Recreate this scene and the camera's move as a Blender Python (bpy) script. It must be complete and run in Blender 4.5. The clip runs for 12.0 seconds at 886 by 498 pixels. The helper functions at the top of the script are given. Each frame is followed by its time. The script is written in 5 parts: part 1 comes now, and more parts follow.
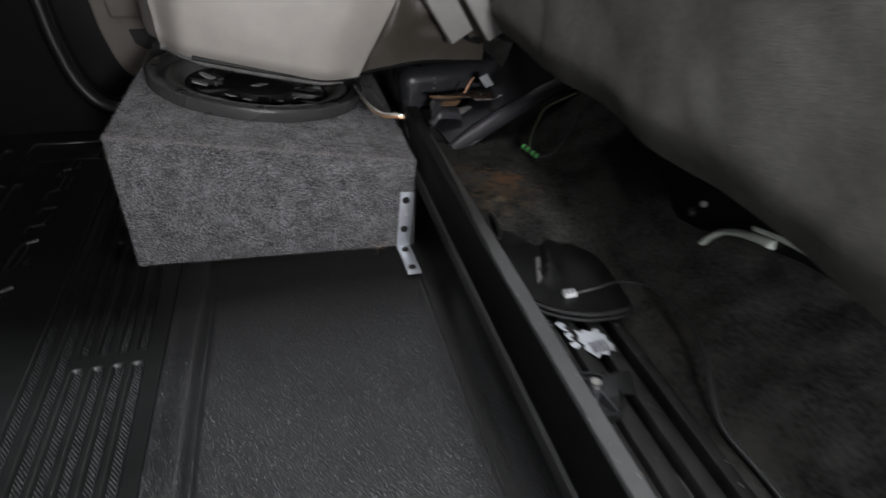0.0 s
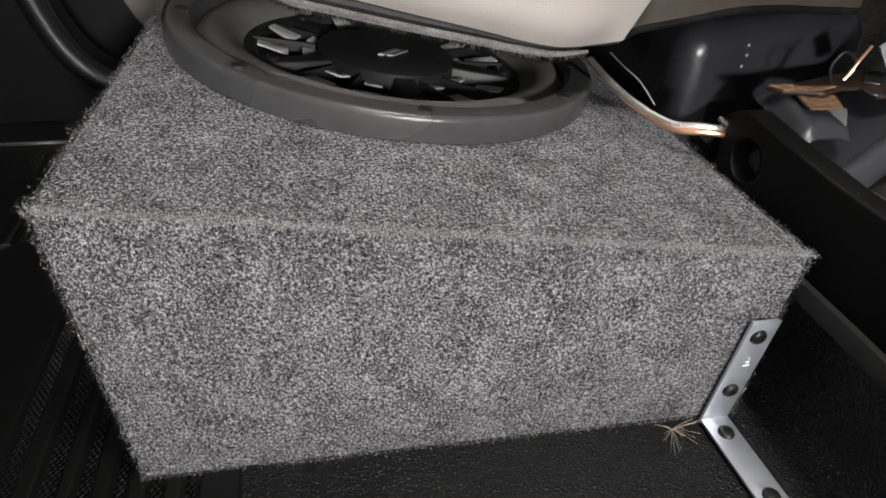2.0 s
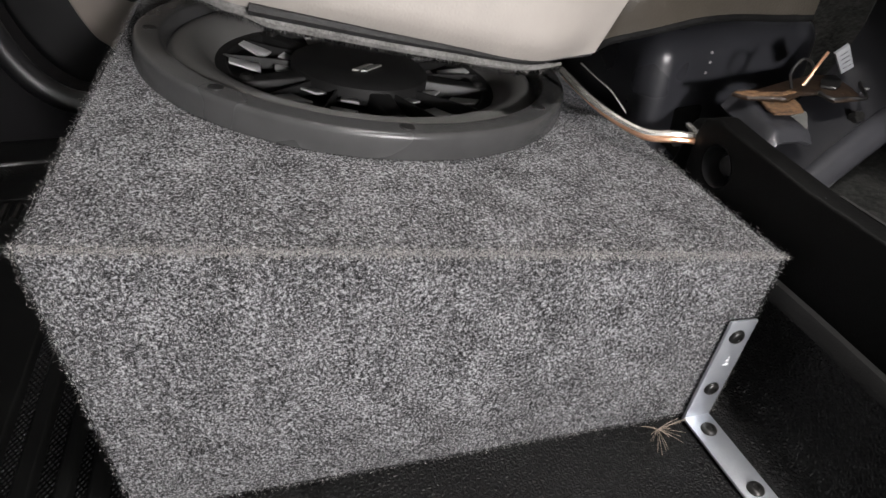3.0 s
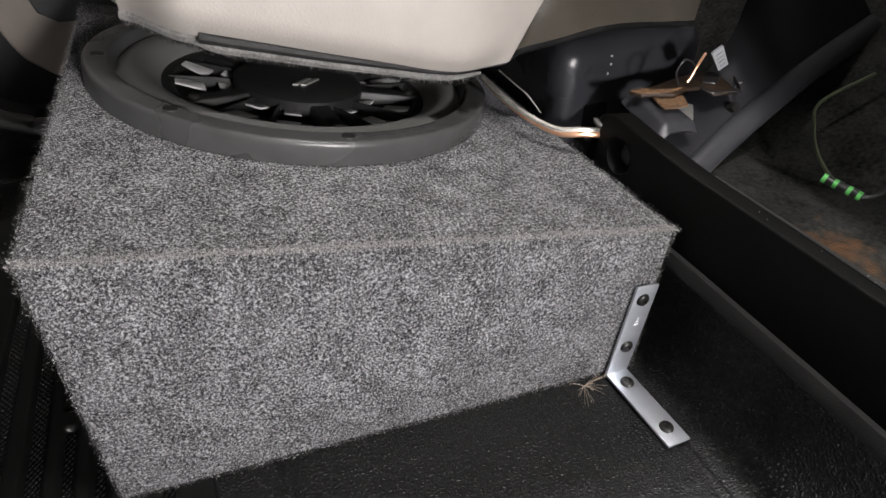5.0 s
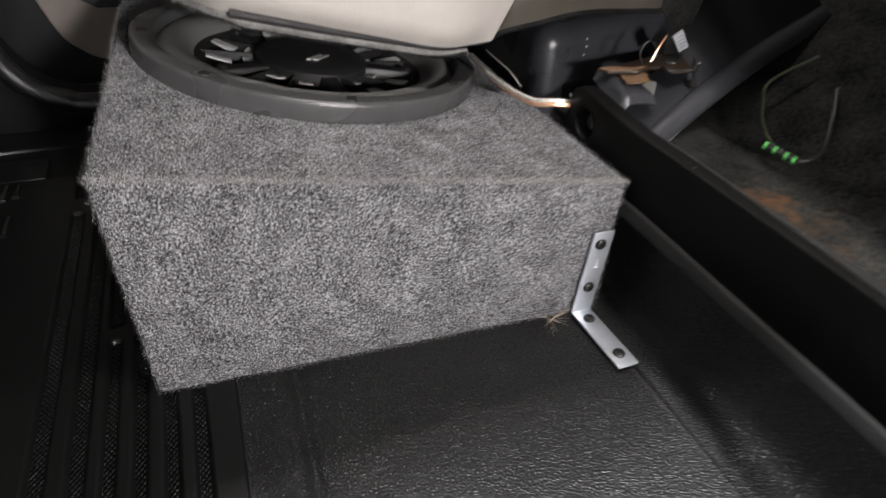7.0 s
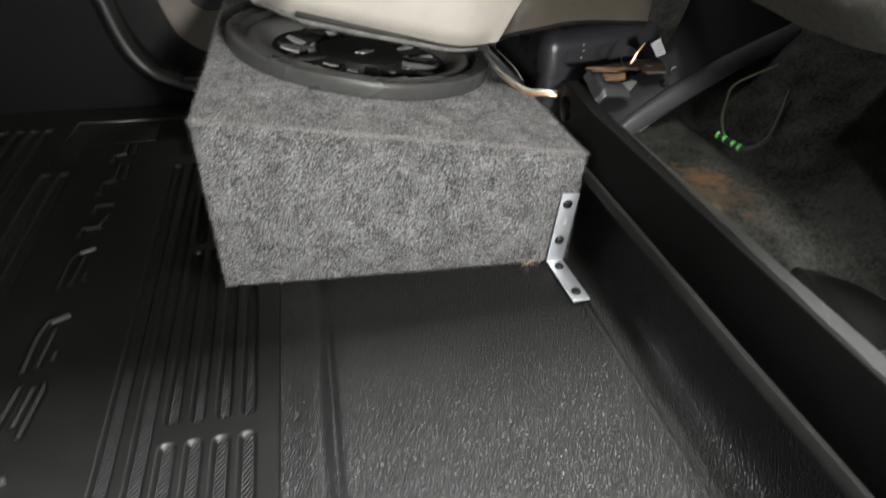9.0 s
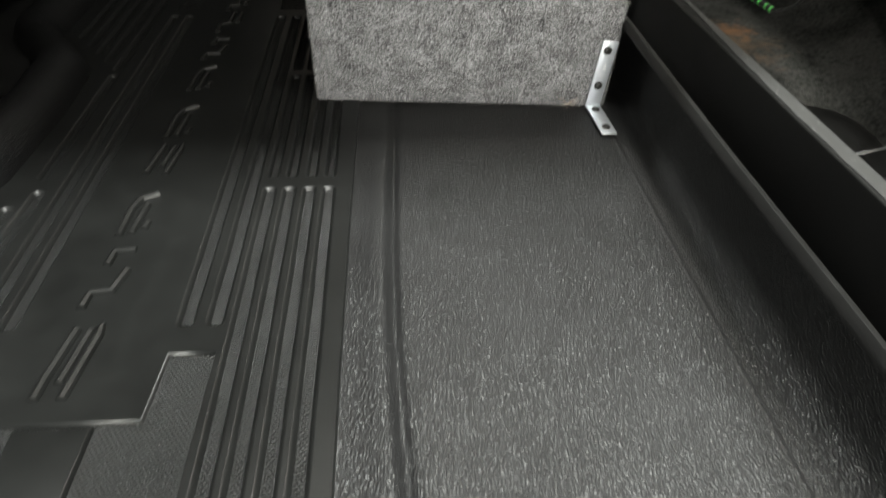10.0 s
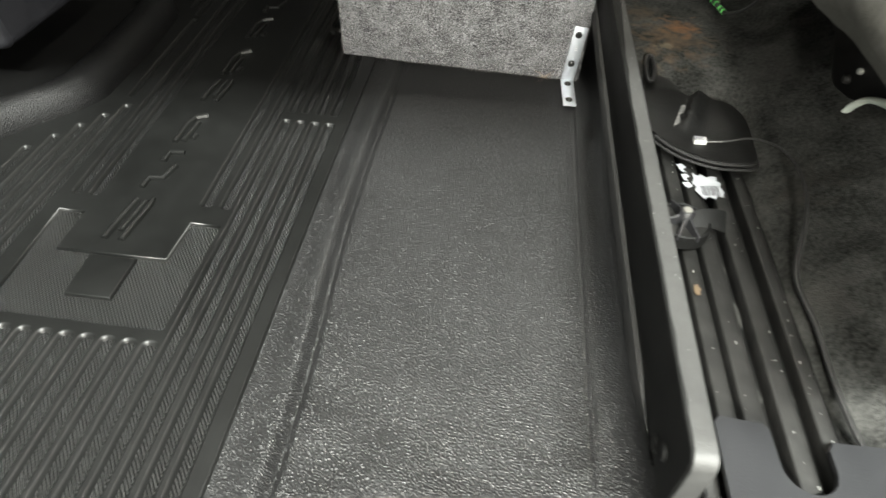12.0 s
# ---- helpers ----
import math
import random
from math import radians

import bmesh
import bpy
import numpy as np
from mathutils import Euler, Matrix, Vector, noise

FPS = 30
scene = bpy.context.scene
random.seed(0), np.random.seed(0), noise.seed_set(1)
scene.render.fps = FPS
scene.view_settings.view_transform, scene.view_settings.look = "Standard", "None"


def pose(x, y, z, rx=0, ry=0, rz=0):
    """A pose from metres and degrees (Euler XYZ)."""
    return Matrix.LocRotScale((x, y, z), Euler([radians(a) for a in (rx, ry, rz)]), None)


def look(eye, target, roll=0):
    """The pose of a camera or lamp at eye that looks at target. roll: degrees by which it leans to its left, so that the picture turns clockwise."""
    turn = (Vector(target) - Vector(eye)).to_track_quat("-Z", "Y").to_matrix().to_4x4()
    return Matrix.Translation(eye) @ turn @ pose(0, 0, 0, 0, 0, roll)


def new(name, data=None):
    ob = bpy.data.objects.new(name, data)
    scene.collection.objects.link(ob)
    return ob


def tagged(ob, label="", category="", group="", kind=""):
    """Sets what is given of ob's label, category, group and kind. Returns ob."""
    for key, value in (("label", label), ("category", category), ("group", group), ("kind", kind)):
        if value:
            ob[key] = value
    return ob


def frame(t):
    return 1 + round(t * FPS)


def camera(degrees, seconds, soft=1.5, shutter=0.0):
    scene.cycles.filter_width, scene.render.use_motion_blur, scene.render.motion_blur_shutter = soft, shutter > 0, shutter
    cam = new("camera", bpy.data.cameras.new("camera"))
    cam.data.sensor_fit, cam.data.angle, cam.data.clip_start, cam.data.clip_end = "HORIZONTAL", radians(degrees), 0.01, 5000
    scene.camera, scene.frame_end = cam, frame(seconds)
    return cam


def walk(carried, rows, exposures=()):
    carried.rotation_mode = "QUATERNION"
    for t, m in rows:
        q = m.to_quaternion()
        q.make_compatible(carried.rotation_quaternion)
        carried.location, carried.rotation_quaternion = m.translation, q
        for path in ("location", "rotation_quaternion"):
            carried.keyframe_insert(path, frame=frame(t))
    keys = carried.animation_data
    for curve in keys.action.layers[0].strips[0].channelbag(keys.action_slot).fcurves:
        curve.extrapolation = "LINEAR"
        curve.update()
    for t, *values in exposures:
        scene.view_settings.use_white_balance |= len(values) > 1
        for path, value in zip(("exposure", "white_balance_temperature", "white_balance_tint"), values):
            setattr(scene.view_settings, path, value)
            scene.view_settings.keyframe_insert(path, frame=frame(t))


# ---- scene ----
S = 0.86  # metres to one unit of the plan
cam = camera(72.2, 12.0, shutter=0.45)
EXPOSURES = [(0, -1.28, 6300, 12), (0.5, -0.7, 6350, 12), (1.0, -0.2, 6500, 12), (1.5, -0.1, 6550, 12), (2.5, -0.05, 6550, 13), (7.2, 0.02, 6600, 14), (8.8, 0.1, 6680, 7), (9.3, 0.03, 6700, 6), (10.3, 0.0, 6900, 4), (11.5, 0.18, 6900, 4), (12, 0.2, 6950, 4)]
PATH = [
    (0, (0.0637, -0.0070, 0.5580), (0.5090, 1.6242, -0.5100), 2.1),
    (0.5, (0.0163, 0.2023, 0.5256), (0.4116, 2.0802, -0.7872), 1.9),
    (1, (-0.0465, 0.4512, 0.4477), (0.3267, 2.3058, -0.9047), 2.2),
    (1.5, (-0.0372, 0.5593, 0.3953), (0.3500, 2.4081, -0.9628), 2.4),
    (2, (-0.0500, 0.6012, 0.3826), (0.3581, 2.4465, -0.9721), 2.3),
    (2.5, (-0.0570, 0.6116, 0.3884), (0.4058, 2.4465, -0.9628), 2.4),
    (4.3, (-0.0849, 0.5674, 0.4256), (0.6407, 2.3186, -0.9209), 2.3),
    (4.5, (-0.0779, 0.5605, 0.4384), (0.6593, 2.3070, -0.9081), 2.4),
    (5, (-0.0826, 0.5593, 0.4221), (0.6709, 2.3012, -0.9233), 2.4),
    (5.5, (-0.0884, 0.5605, 0.4256), (0.6721, 2.2977, -0.9198), 2.4),
    (6, (-0.0930, 0.5221, 0.4000), (0.6767, 2.2547, -0.9465), 2.6),
    (6.5, (-0.1186, 0.5116, 0.3465), (0.6267, 2.2640, -0.9872), 2.5),
    (7, (-0.0977, 0.4547, 0.4349), (0.6105, 2.2105, -0.9151), 2.6),
    (7.2, (-0.0849, 0.4221, 0.4605), (0.5953, 2.1698, -0.9140), 2.6),
    (8.8, (-0.0621, 0.2865, 0.4860), (0.3470, 1.8839, -0.6450), 1.8),
    (9, (-0.0723, 0.2520, 0.4760), (0.3168, 1.8508, -0.6610), 2.0),
    (9.5, (-0.0838, 0.1325, 0.4330), (0.2021, 1.7157, -0.7550), 2.5),
    (9.8, (-0.0852, 0.0635, 0.4350), (0.1237, 1.6154, -0.8090), 3.0),
    (10, (-0.0736, 0.0247, 0.4400), (0.0736, 1.5354, -0.8620), 2.5),
    (10.5, (-0.0660, -0.0620, 0.4260), (-0.0395, 1.3782, -0.9620), 2.7),
    (11, (-0.0458, -0.0913, 0.4480), (-0.1312, 1.3068, -0.9790), 2.7),
    (11.5, (0.0295, -0.1211, 0.5350), (-0.1002, 1.2738, -0.8920), 2.4),
    (12, (0.1071, -0.1610, 0.5710), (-0.0152, 1.2394, -0.8520), 2.8),
]
walk(cam, [(t, look(Vector(eye) * S, Vector(target) * S, roll)) for t, eye, target, roll in PATH], EXPOSURES)

# ---- world, lights ----
world = bpy.data.worlds.new("garage_dim")
world.use_nodes = True
scene.world = world
world.node_tree.nodes["Background"].inputs[0].default_value = (0.9, 0.95, 1.0, 1)
world.node_tree.nodes["Background"].inputs[1].default_value = 0.02


def area_lamp(name, eye, target, sx, sy, power, colour):
    lamp = bpy.data.lights.new(name, "AREA")
    lamp.shape, lamp.size, lamp.size_y, lamp.energy, lamp.color = "RECTANGLE", sx * S, sy * S, power, colour
    ob = new(name, lamp)
    ob.matrix_world = look(Vector(eye) * S, Vector(target) * S)
    return ob


# a ceiling tube outside the open door
area_lamp("garage_tube_light", (0.60, -1.6, 3.25), (0.10, 0.4, 0.0), 1.2, 0.05, 880, (0.95, 0.98, 1.0))
# unseen low light, added by the sill to brighten the box front
area_lamp("added_low_light", (0.27, -0.72, 0.62), (0.12, 0.9, 0.15), 0.14, 0.12, 27, (1.0, 0.985, 0.97))
# two unseen roof lights, added to brighten the box top and floor
FILL_DOMES = ((0.14, 0.58, 0.09, 8.2), (0.20, 1.42, 0.06, 4.0))
for dx, dy, deep, power in FILL_DOMES:
    area_lamp("added_dome_bulb", (dx, dy, 1.272), (dx, dy, 0.0), 0.16, deep, power, (1.0, 0.98, 0.95))


# ---- materials ----
def material(name, colour, colour2=None, rough=0.5, metal=0.0, scale=60.0, detail=4.0, bump=0.0, bump_scale=300.0, coat=0.0, spec=0.5, rough_var=0.0):
    """Two colours mixed by fine and broad noise, with noise relief."""
    m = bpy.data.materials.new(name)
    m.use_nodes = True
    nt = m.node_tree
    b = nt.nodes["Principled BSDF"]
    b.inputs["Metallic"].default_value, b.inputs["Roughness"].default_value = metal, rough
    b.inputs["Coat Weight"].default_value = coat
    b.inputs["Specular IOR Level"].default_value = spec
    pos = nt.nodes.new("ShaderNodeNewGeometry").outputs["Position"]
    fine, broad = nt.nodes.new("ShaderNodeTexNoise"), nt.nodes.new("ShaderNodeTexNoise")
    for n, s in ((fine, scale), (broad, scale / 9)):
        n.inputs["Scale"].default_value, n.inputs["Detail"].default_value = s, detail
        nt.links.new(pos, n.inputs["Vector"])
    add = nt.nodes.new("ShaderNodeMath")
    add.operation = "MULTIPLY_ADD"
    add.inputs[1].default_value, = (0.5,)
    nt.links.new(fine.outputs["Fac"], add.inputs[0])
    half = nt.nodes.new("ShaderNodeMath")
    half.operation, half.inputs[1].default_value = "MULTIPLY", 0.5
    nt.links.new(broad.outputs["Fac"], half.inputs[0])
    nt.links.new(half.outputs[0], add.inputs[2])
    ramp = nt.nodes.new("ShaderNodeValToRGB")
    ramp.color_ramp.elements[0].position, ramp.color_ramp.elements[1].position = 0.36, 0.64
    ramp.color_ramp.elements[0].color = (*colour, 1)
    ramp.color_ramp.elements[1].color = (*(colour2 or tuple(min(1, c * 1.35) for c in colour)), 1)
    nt.links.new(add.outputs[0], ramp.inputs[0])
    nt.links.new(ramp.outputs[0], b.inputs["Base Color"])
    if rough_var:
        rr = nt.nodes.new("ShaderNodeMapRange")
        rr.inputs[1].default_value, rr.inputs[2].default_value = 0.3, 0.7
        rr.inputs[3].default_value, rr.inputs[4].default_value = rough - rough_var, rough + rough_var
        nt.links.new(broad.outputs["Fac"], rr.inputs[0])
        nt.links.new(rr.outputs[0], b.inputs["Roughness"])
    if bump:
        n = nt.nodes.new("ShaderNodeTexNoise")
        n.inputs["Scale"].default_value, n.inputs["Detail"].default_value = bump_scale, 3
        nt.links.new(pos, n.inputs["Vector"])
        bp = nt.nodes.new("ShaderNodeBump")
        bp.inputs["Strength"].default_value, bp.inputs["Distance"].default_value = bump, 0.002
        nt.links.new(n.outputs["Fac"], bp.inputs["Height"])
        nt.links.new(bp.outputs[0], b.inputs["Normal"])
    return m


def grain_material(name, colour, colour2, rough, cell, depth, strength=1.0):
    """Moulded leather grain: rounded pebbles with valleys between, broken up at two sizes."""
    m = material(name, colour, colour2, rough, scale=35, rough_var=0.07)
    nt = m.node_tree
    b = nt.nodes["Principled BSDF"]
    pos = nt.nodes.new("ShaderNodeNewGeometry").outputs["Position"]
    warp = nt.nodes.new("ShaderNodeTexNoise")
    warp.inputs["Scale"].default_value = 0.6 / cell
    nt.links.new(pos, warp.inputs["Vector"])
    mixv = nt.nodes.new("ShaderNodeMix")
    mixv.data_type, mixv.blend_type = "RGBA", "LINEAR_LIGHT"
    mixv.inputs["Factor"].default_value = cell * 0.25
    nt.links.new(pos, mixv.inputs["A"])
    nt.links.new(warp.outputs["Color"], mixv.inputs["B"])
    vo = nt.nodes.new("ShaderNodeTexVoronoi")
    vo.feature = "DISTANCE_TO_EDGE"
    vo.inputs["Scale"].default_value = 1 / cell
    nt.links.new(mixv.outputs["Result"], vo.inputs["Vector"])
    rise = nt.nodes.new("ShaderNodeMapRange")
    rise.interpolation_type = "SMOOTHSTEP"
    rise.inputs[1].default_value, rise.inputs[2].default_value = 0.0, 0.38
    nt.links.new(vo.outputs["Distance"], rise.inputs[0])
    nz = nt.nodes.new("ShaderNodeTexNoise")
    nz.inputs["Scale"].default_value, nz.inputs["Detail"].default_value = 1.4 / cell, 2
    nt.links.new(pos, nz.inputs["Vector"])
    s = nt.nodes.new("ShaderNodeMath")
    s.operation, s.inputs[1].default_value = "MULTIPLY_ADD", 0.08
    nt.links.new(nz.outputs["Fac"], s.inputs[0])
    nt.links.new(rise.outputs[0], s.inputs[2])
    bp = nt.nodes.new("ShaderNodeBump")
    bp.inputs["Strength"].default_value, bp.inputs["Distance"].default_value = strength, depth
    nt.links.new(s.outputs[0], bp.inputs["Height"])
    nt.links.new(bp.outputs[0], b.inputs["Normal"])
    return m


def diamond_material(name, colour, colour2, rough, pitch, depth):
    """Rubber with a fine moulded diamond tread."""
    m = material(name, colour, colour2, rough, scale=40, rough_var=0.06, spec=0.25)
    nt = m.node_tree
    b = nt.nodes["Principled BSDF"]
    pos = nt.nodes.new("ShaderNodeNewGeometry").outputs["Position"]
    sep = nt.nodes.new("ShaderNodeSeparateXYZ")
    nt.links.new(pos, sep.inputs[0])
    waves = []
    for sign in (1, -1):
        a = nt.nodes.new("ShaderNodeMath")
        a.operation, a.inputs[1].default_value = "MULTIPLY_ADD", sign * 0.75
        nt.links.new(sep.outputs["Y"], a.inputs[0])
        nt.links.new(sep.outputs["X"], a.inputs[2])
        k = nt.nodes.new("ShaderNodeMath")
        k.operation, k.inputs[1].default_value = "MULTIPLY", 2 * math.pi / pitch
        nt.links.new(a.outputs[0], k.inputs[0])
        c = nt.nodes.new("ShaderNodeMath")
        c.operation = "SINE"
        nt.links.new(k.outputs[0], c.inputs[0])
        waves.append(c)
    mx = nt.nodes.new("ShaderNodeMath")
    mx.operation = "ADD"
    nt.links.new(waves[0].outputs[0], mx.inputs[0])
    nt.links.new(waves[1].outputs[0], mx.inputs[1])
    bp = nt.nodes.new("ShaderNodeBump")
    bp.inputs["Strength"].default_value, bp.inputs["Distance"].default_value = 0.8, depth
    nt.links.new(mx.outputs[0], bp.inputs["Height"])
    nt.links.new(bp.outputs[0], b.inputs["Normal"])
    return m


def fibre_material(name, stops, rough=0.75, clump=0):
    """Loose fibres: each island takes its own tone."""
    m = bpy.data.materials.new(name)
    m.use_nodes = True
    nt = m.node_tree
    b = nt.nodes["Principled BSDF"]
    b.inputs["Roughness"].default_value = rough
    g = nt.nodes.new("ShaderNodeNewGeometry")
    ramp = nt.nodes.new("ShaderNodeValToRGB")
    ramp.color_ramp.elements.remove(ramp.color_ramp.elements[0])
    for i, (p, c) in enumerate(stops):
        e = ramp.color_ramp.elements[0] if i == 0 else ramp.color_ramp.elements.new(p)
        e.position, e.color = p, (*c, 1)
    tone = g.outputs["Random Per Island"]
    if clump:
        # neighbouring fibres share a tone in clumps a few millimetres across
        n = nt.nodes.new("ShaderNodeTexNoise")
        n.inputs["Scale"].default_value, n.inputs["Detail"].default_value = clump, 3
        nt.links.new(g.outputs["Position"], n.inputs["Vector"])
        k = nt.nodes.new("ShaderNodeMath")
        k.operation, k.inputs[1].default_value = "MULTIPLY_ADD", 2.2
        nt.links.new(n.outputs["Fac"], k.inputs[0])
        s = nt.nodes.new("ShaderNodeMath")
        s.operation, s.inputs[1].default_value = "SUBTRACT", 1.1
        nt.links.new(tone, k.inputs[2])
        nt.links.new(k.outputs[0], s.inputs[0])
        tone = s.outputs[0]
    nt.links.new(tone, ramp.inputs[0])
    nt.links.new(ramp.outputs[0], b.inputs["Base Color"])
    return m


def stained_material(name, colour, colour2, rough, spots, bump=0.6, bump_scale=500):
    """Carpet with a few stains of their own colour: spots are (centre, radius, colour)."""
    m = material(name, colour, colour2, rough, scale=260, detail=9, bump=bump, bump_scale=bump_scale, spec=0.08)
    nt = m.node_tree
    b = nt.nodes["Principled BSDF"]
    last = b.inputs["Base Color"].links[0].from_socket
    pos = nt.nodes.new("ShaderNodeNewGeometry").outputs["Position"]
    for centre, radius, tint in spots:
        d = nt.nodes.new("ShaderNodeVectorMath")
        d.operation = "DISTANCE"
        d.inputs[1].default_value = Vector(centre) * S
        nt.links.new(pos, d.inputs[0])
        n = nt.nodes.new("ShaderNodeTexNoise")
        n.inputs["Scale"].default_value, n.inputs["Detail"].default_value = 75, 12
        nt.links.new(pos, n.inputs["Vector"])
        k = nt.nodes.new("ShaderNodeMath")
        k.operation, k.inputs[1].default_value = "MULTIPLY_ADD", radius * S * 3.2
        nt.links.new(n.outputs["Fac"], k.inputs[0])
        nt.links.new(d.outputs["Value"], k.inputs[2])
        r = nt.nodes.new("ShaderNodeMapRange")
        r.inputs[1].default_value, r.inputs[2].default_value = radius * S * 2.6, radius * S * 1.5
        r.inputs[4].default_value = 0.85
        nt.links.new(k.outputs[0], r.inputs[0])
        mx = nt.nodes.new("ShaderNodeMix")
        mx.data_type = "RGBA"
        mx.inputs["B"].default_value = (*tint, 1)
        nt.links.new(r.outputs[0], mx.inputs["Factor"])
        nt.links.new(last, mx.inputs["A"])
        last = mx.outputs["Result"]
    nt.links.new(last, b.inputs["Base Color"])
    return m


def heather_material(name):
    """Needle-punched carpet: dark and pale fibre tufts mingled, a millimetre or two across."""
    m = material(name, (0.02, 0.02, 0.021), (0.3, 0.3, 0.305), 0.95, scale=480, bump=0.9, bump_scale=1100, spec=0.1)
    nt = m.node_tree
    b = nt.nodes["Principled BSDF"]
    pos = nt.nodes.new("ShaderNodeNewGeometry").outputs["Position"]
    tones = []
    for scale, detail in ((1400, 2), (600, 3), (45, 3)):
        n = nt.nodes.new("ShaderNodeTexNoise")
        n.inputs["Scale"].default_value, n.inputs["Detail"].default_value = scale, detail
        nt.links.new(pos, n.inputs["Vector"])
        tones.append(n.outputs["Fac"])
    total = tones[0]
    for t, weight in ((tones[1], 0.85), (tones[2], 0.22)):
        k = nt.nodes.new("ShaderNodeMath")
        k.operation, k.inputs[1].default_value = "MULTIPLY_ADD", weight
        nt.links.new(t, k.inputs[0])
        nt.links.new(total, k.inputs[2])
        total = k.outputs[0]
    r = nt.nodes.new("ShaderNodeMapRange")
    r.inputs[1].default_value, r.inputs[2].default_value = 1.035 - 0.2, 1.035 + 0.2
    nt.links.new(total, r.inputs[0])
    ramp = nt.nodes.new("ShaderNodeValToRGB")
    for i, (p, c) in enumerate(((0.0, 0.013), (0.42, 0.075), (0.66, 0.23), (1.0, 0.55))):
        e = ramp.color_ramp.elements[i] if i < 2 else ramp.color_ramp.elements.new(p)
        e.position, e.color = p, (c, c, c * 1.03, 1)
    nt.links.new(r.outputs[0], ramp.inputs[0])
    nt.links.new(ramp.outputs[0], b.inputs["Base Color"])
    return m


M_VINYL = grain_material("grained_vinyl", (0.003, 0.003, 0.0031), (0.0055, 0.0055, 0.0057), 0.5, 0.0026, 0.0006, 1.0)
M_MAT = material("smooth_rubber", (0.0028, 0.0029, 0.0028), (0.0046, 0.0048, 0.0046), 0.38, scale=45, bump=0.1, bump_scale=900, rough_var=0.06, spec=0.3)
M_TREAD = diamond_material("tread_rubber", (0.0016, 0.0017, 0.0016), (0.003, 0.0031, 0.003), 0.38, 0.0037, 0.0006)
M_HUMP = grain_material("grained_tunnel_vinyl", (0.002, 0.002, 0.0021), (0.004, 0.004, 0.0041), 0.46, 0.0027, 0.0004, 0.9)
for _m, _s in ((M_VINYL, 0.37), (M_HUMP, 0.16)):
    _m.node_tree.nodes["Principled BSDF"].inputs["Specular IOR Level"].default_value = _s
M_CARPET = heather_material("charcoal_heather_carpet")
M_FIBRE = fibre_material("heather_fibre", ((0.0, (0.015, 0.015, 0.017)), (0.45, (0.07, 0.069, 0.073)), (0.75, (0.215, 0.214, 0.22)), (0.92, (0.36, 0.357, 0.36)), (1.0, (0.6, 0.59, 0.58))), clump=520)
M_PLASTIC = material("black_satin_plastic", (0.008, 0.008, 0.0088), (0.013, 0.013, 0.014), 0.4, scale=30, bump=0.15, bump_scale=1400, rough_var=0.07)
M_TRIM = material("smooth_door_trim", (0.006, 0.006, 0.0066), (0.009, 0.009, 0.0098), 0.36, scale=30, bump=0.12, bump_scale=1300)
M_SIDE = material("dark_side_trim", (0.0024, 0.0023, 0.0029), (0.004, 0.0039, 0.0046), 0.6, scale=30, bump=0.15, bump_scale=1200, spec=0.18)
M_DUST_GLARE = material("dust_and_glare_plastic", (0.009, 0.009, 0.0088), (0.018, 0.018, 0.0175), 0.62, scale=140, detail=7, bump=0.2, bump_scale=900)
# near-black; under the rail this colour paints shade
M_NEAR_BLACK = material("near_black_plastic", (0.002, 0.002, 0.0022), (0.004, 0.004, 0.0042), 0.6, scale=30, bump=0.15, bump_scale=1400, spec=0.2)
M_EDGEFIBRE = fibre_material("worn_edge_fibre", ((0.0, (0.12, 0.12, 0.12)), (0.5, (0.3, 0.29, 0.28)), (1.0, (0.6, 0.57, 0.54))))
M_RIM = material("bound_felt_edge", (0.003, 0.003, 0.003), (0.006, 0.006, 0.006), 0.6, scale=300, bump=0.4, bump_scale=1500, spec=0.3)
M_COVER = material("black_moulded_cover", (0.017, 0.0175, 0.0205), (0.024, 0.0246, 0.0285), 0.27, scale=30, bump=0.1, bump_scale=1300, rough_var=0.06)
M_LIP = material("scuffed_lip_plastic", (0.005, 0.005, 0.005), (0.01, 0.01, 0.0098), 0.6, spec=0.3, scale=60, bump=0.2, bump_scale=1000)
# grey of the saddle; on the rolled edge it paints a highlight
M_ROLL = material("satin_housing_plastic", (0.027, 0.0275, 0.031), (0.039, 0.0395, 0.044), 0.31, scale=40, bump=0.12, bump_scale=1200, rough_var=0.06)
M_PANEL = material("matt_side_panel", (0.0075, 0.0076, 0.0092), (0.0115, 0.0117, 0.014), 0.5, scale=30, bump=0.15, bump_scale=1200, spec=0.3)
M_RAIL = material("black_rail_plastic", (0.0025, 0.0026, 0.0025), (0.0045, 0.0045, 0.0044), 0.58, spec=0.12, scale=30, bump=0.2, bump_scale=1200, rough_var=0.08)
M_RING = material("moulded_speaker_plastic", (0.05, 0.0502, 0.0505), (0.068, 0.0682, 0.0685), 0.27, scale=40, bump=0.1, bump_scale=1500, rough_var=0.06)
M_RUBBER = material("surround_rubber", (0.12, 0.118, 0.114), (0.15, 0.148, 0.143), 0.42, scale=40, bump=0.1, bump_scale=900)
M_CONE = material("black_cone", (0.008, 0.008, 0.008), (0.014, 0.014, 0.014), 0.5, scale=60)
M_SPOKE = material("cast_alloy", (0.55, 0.55, 0.55), (0.65, 0.65, 0.65), 0.4, metal=0.1, scale=50, bump=0.1)
M_ZINC = material("zinc_plated_steel", (0.55, 0.58, 0.63), (0.7, 0.73, 0.77), 0.38, metal=0.75, scale=70, bump=0.08, bump_scale=500, rough_var=0.08)
M_SCREW = material("black_oxide_steel", (0.03, 0.03, 0.03), (0.07, 0.068, 0.065), 0.35, metal=0.8, scale=200)
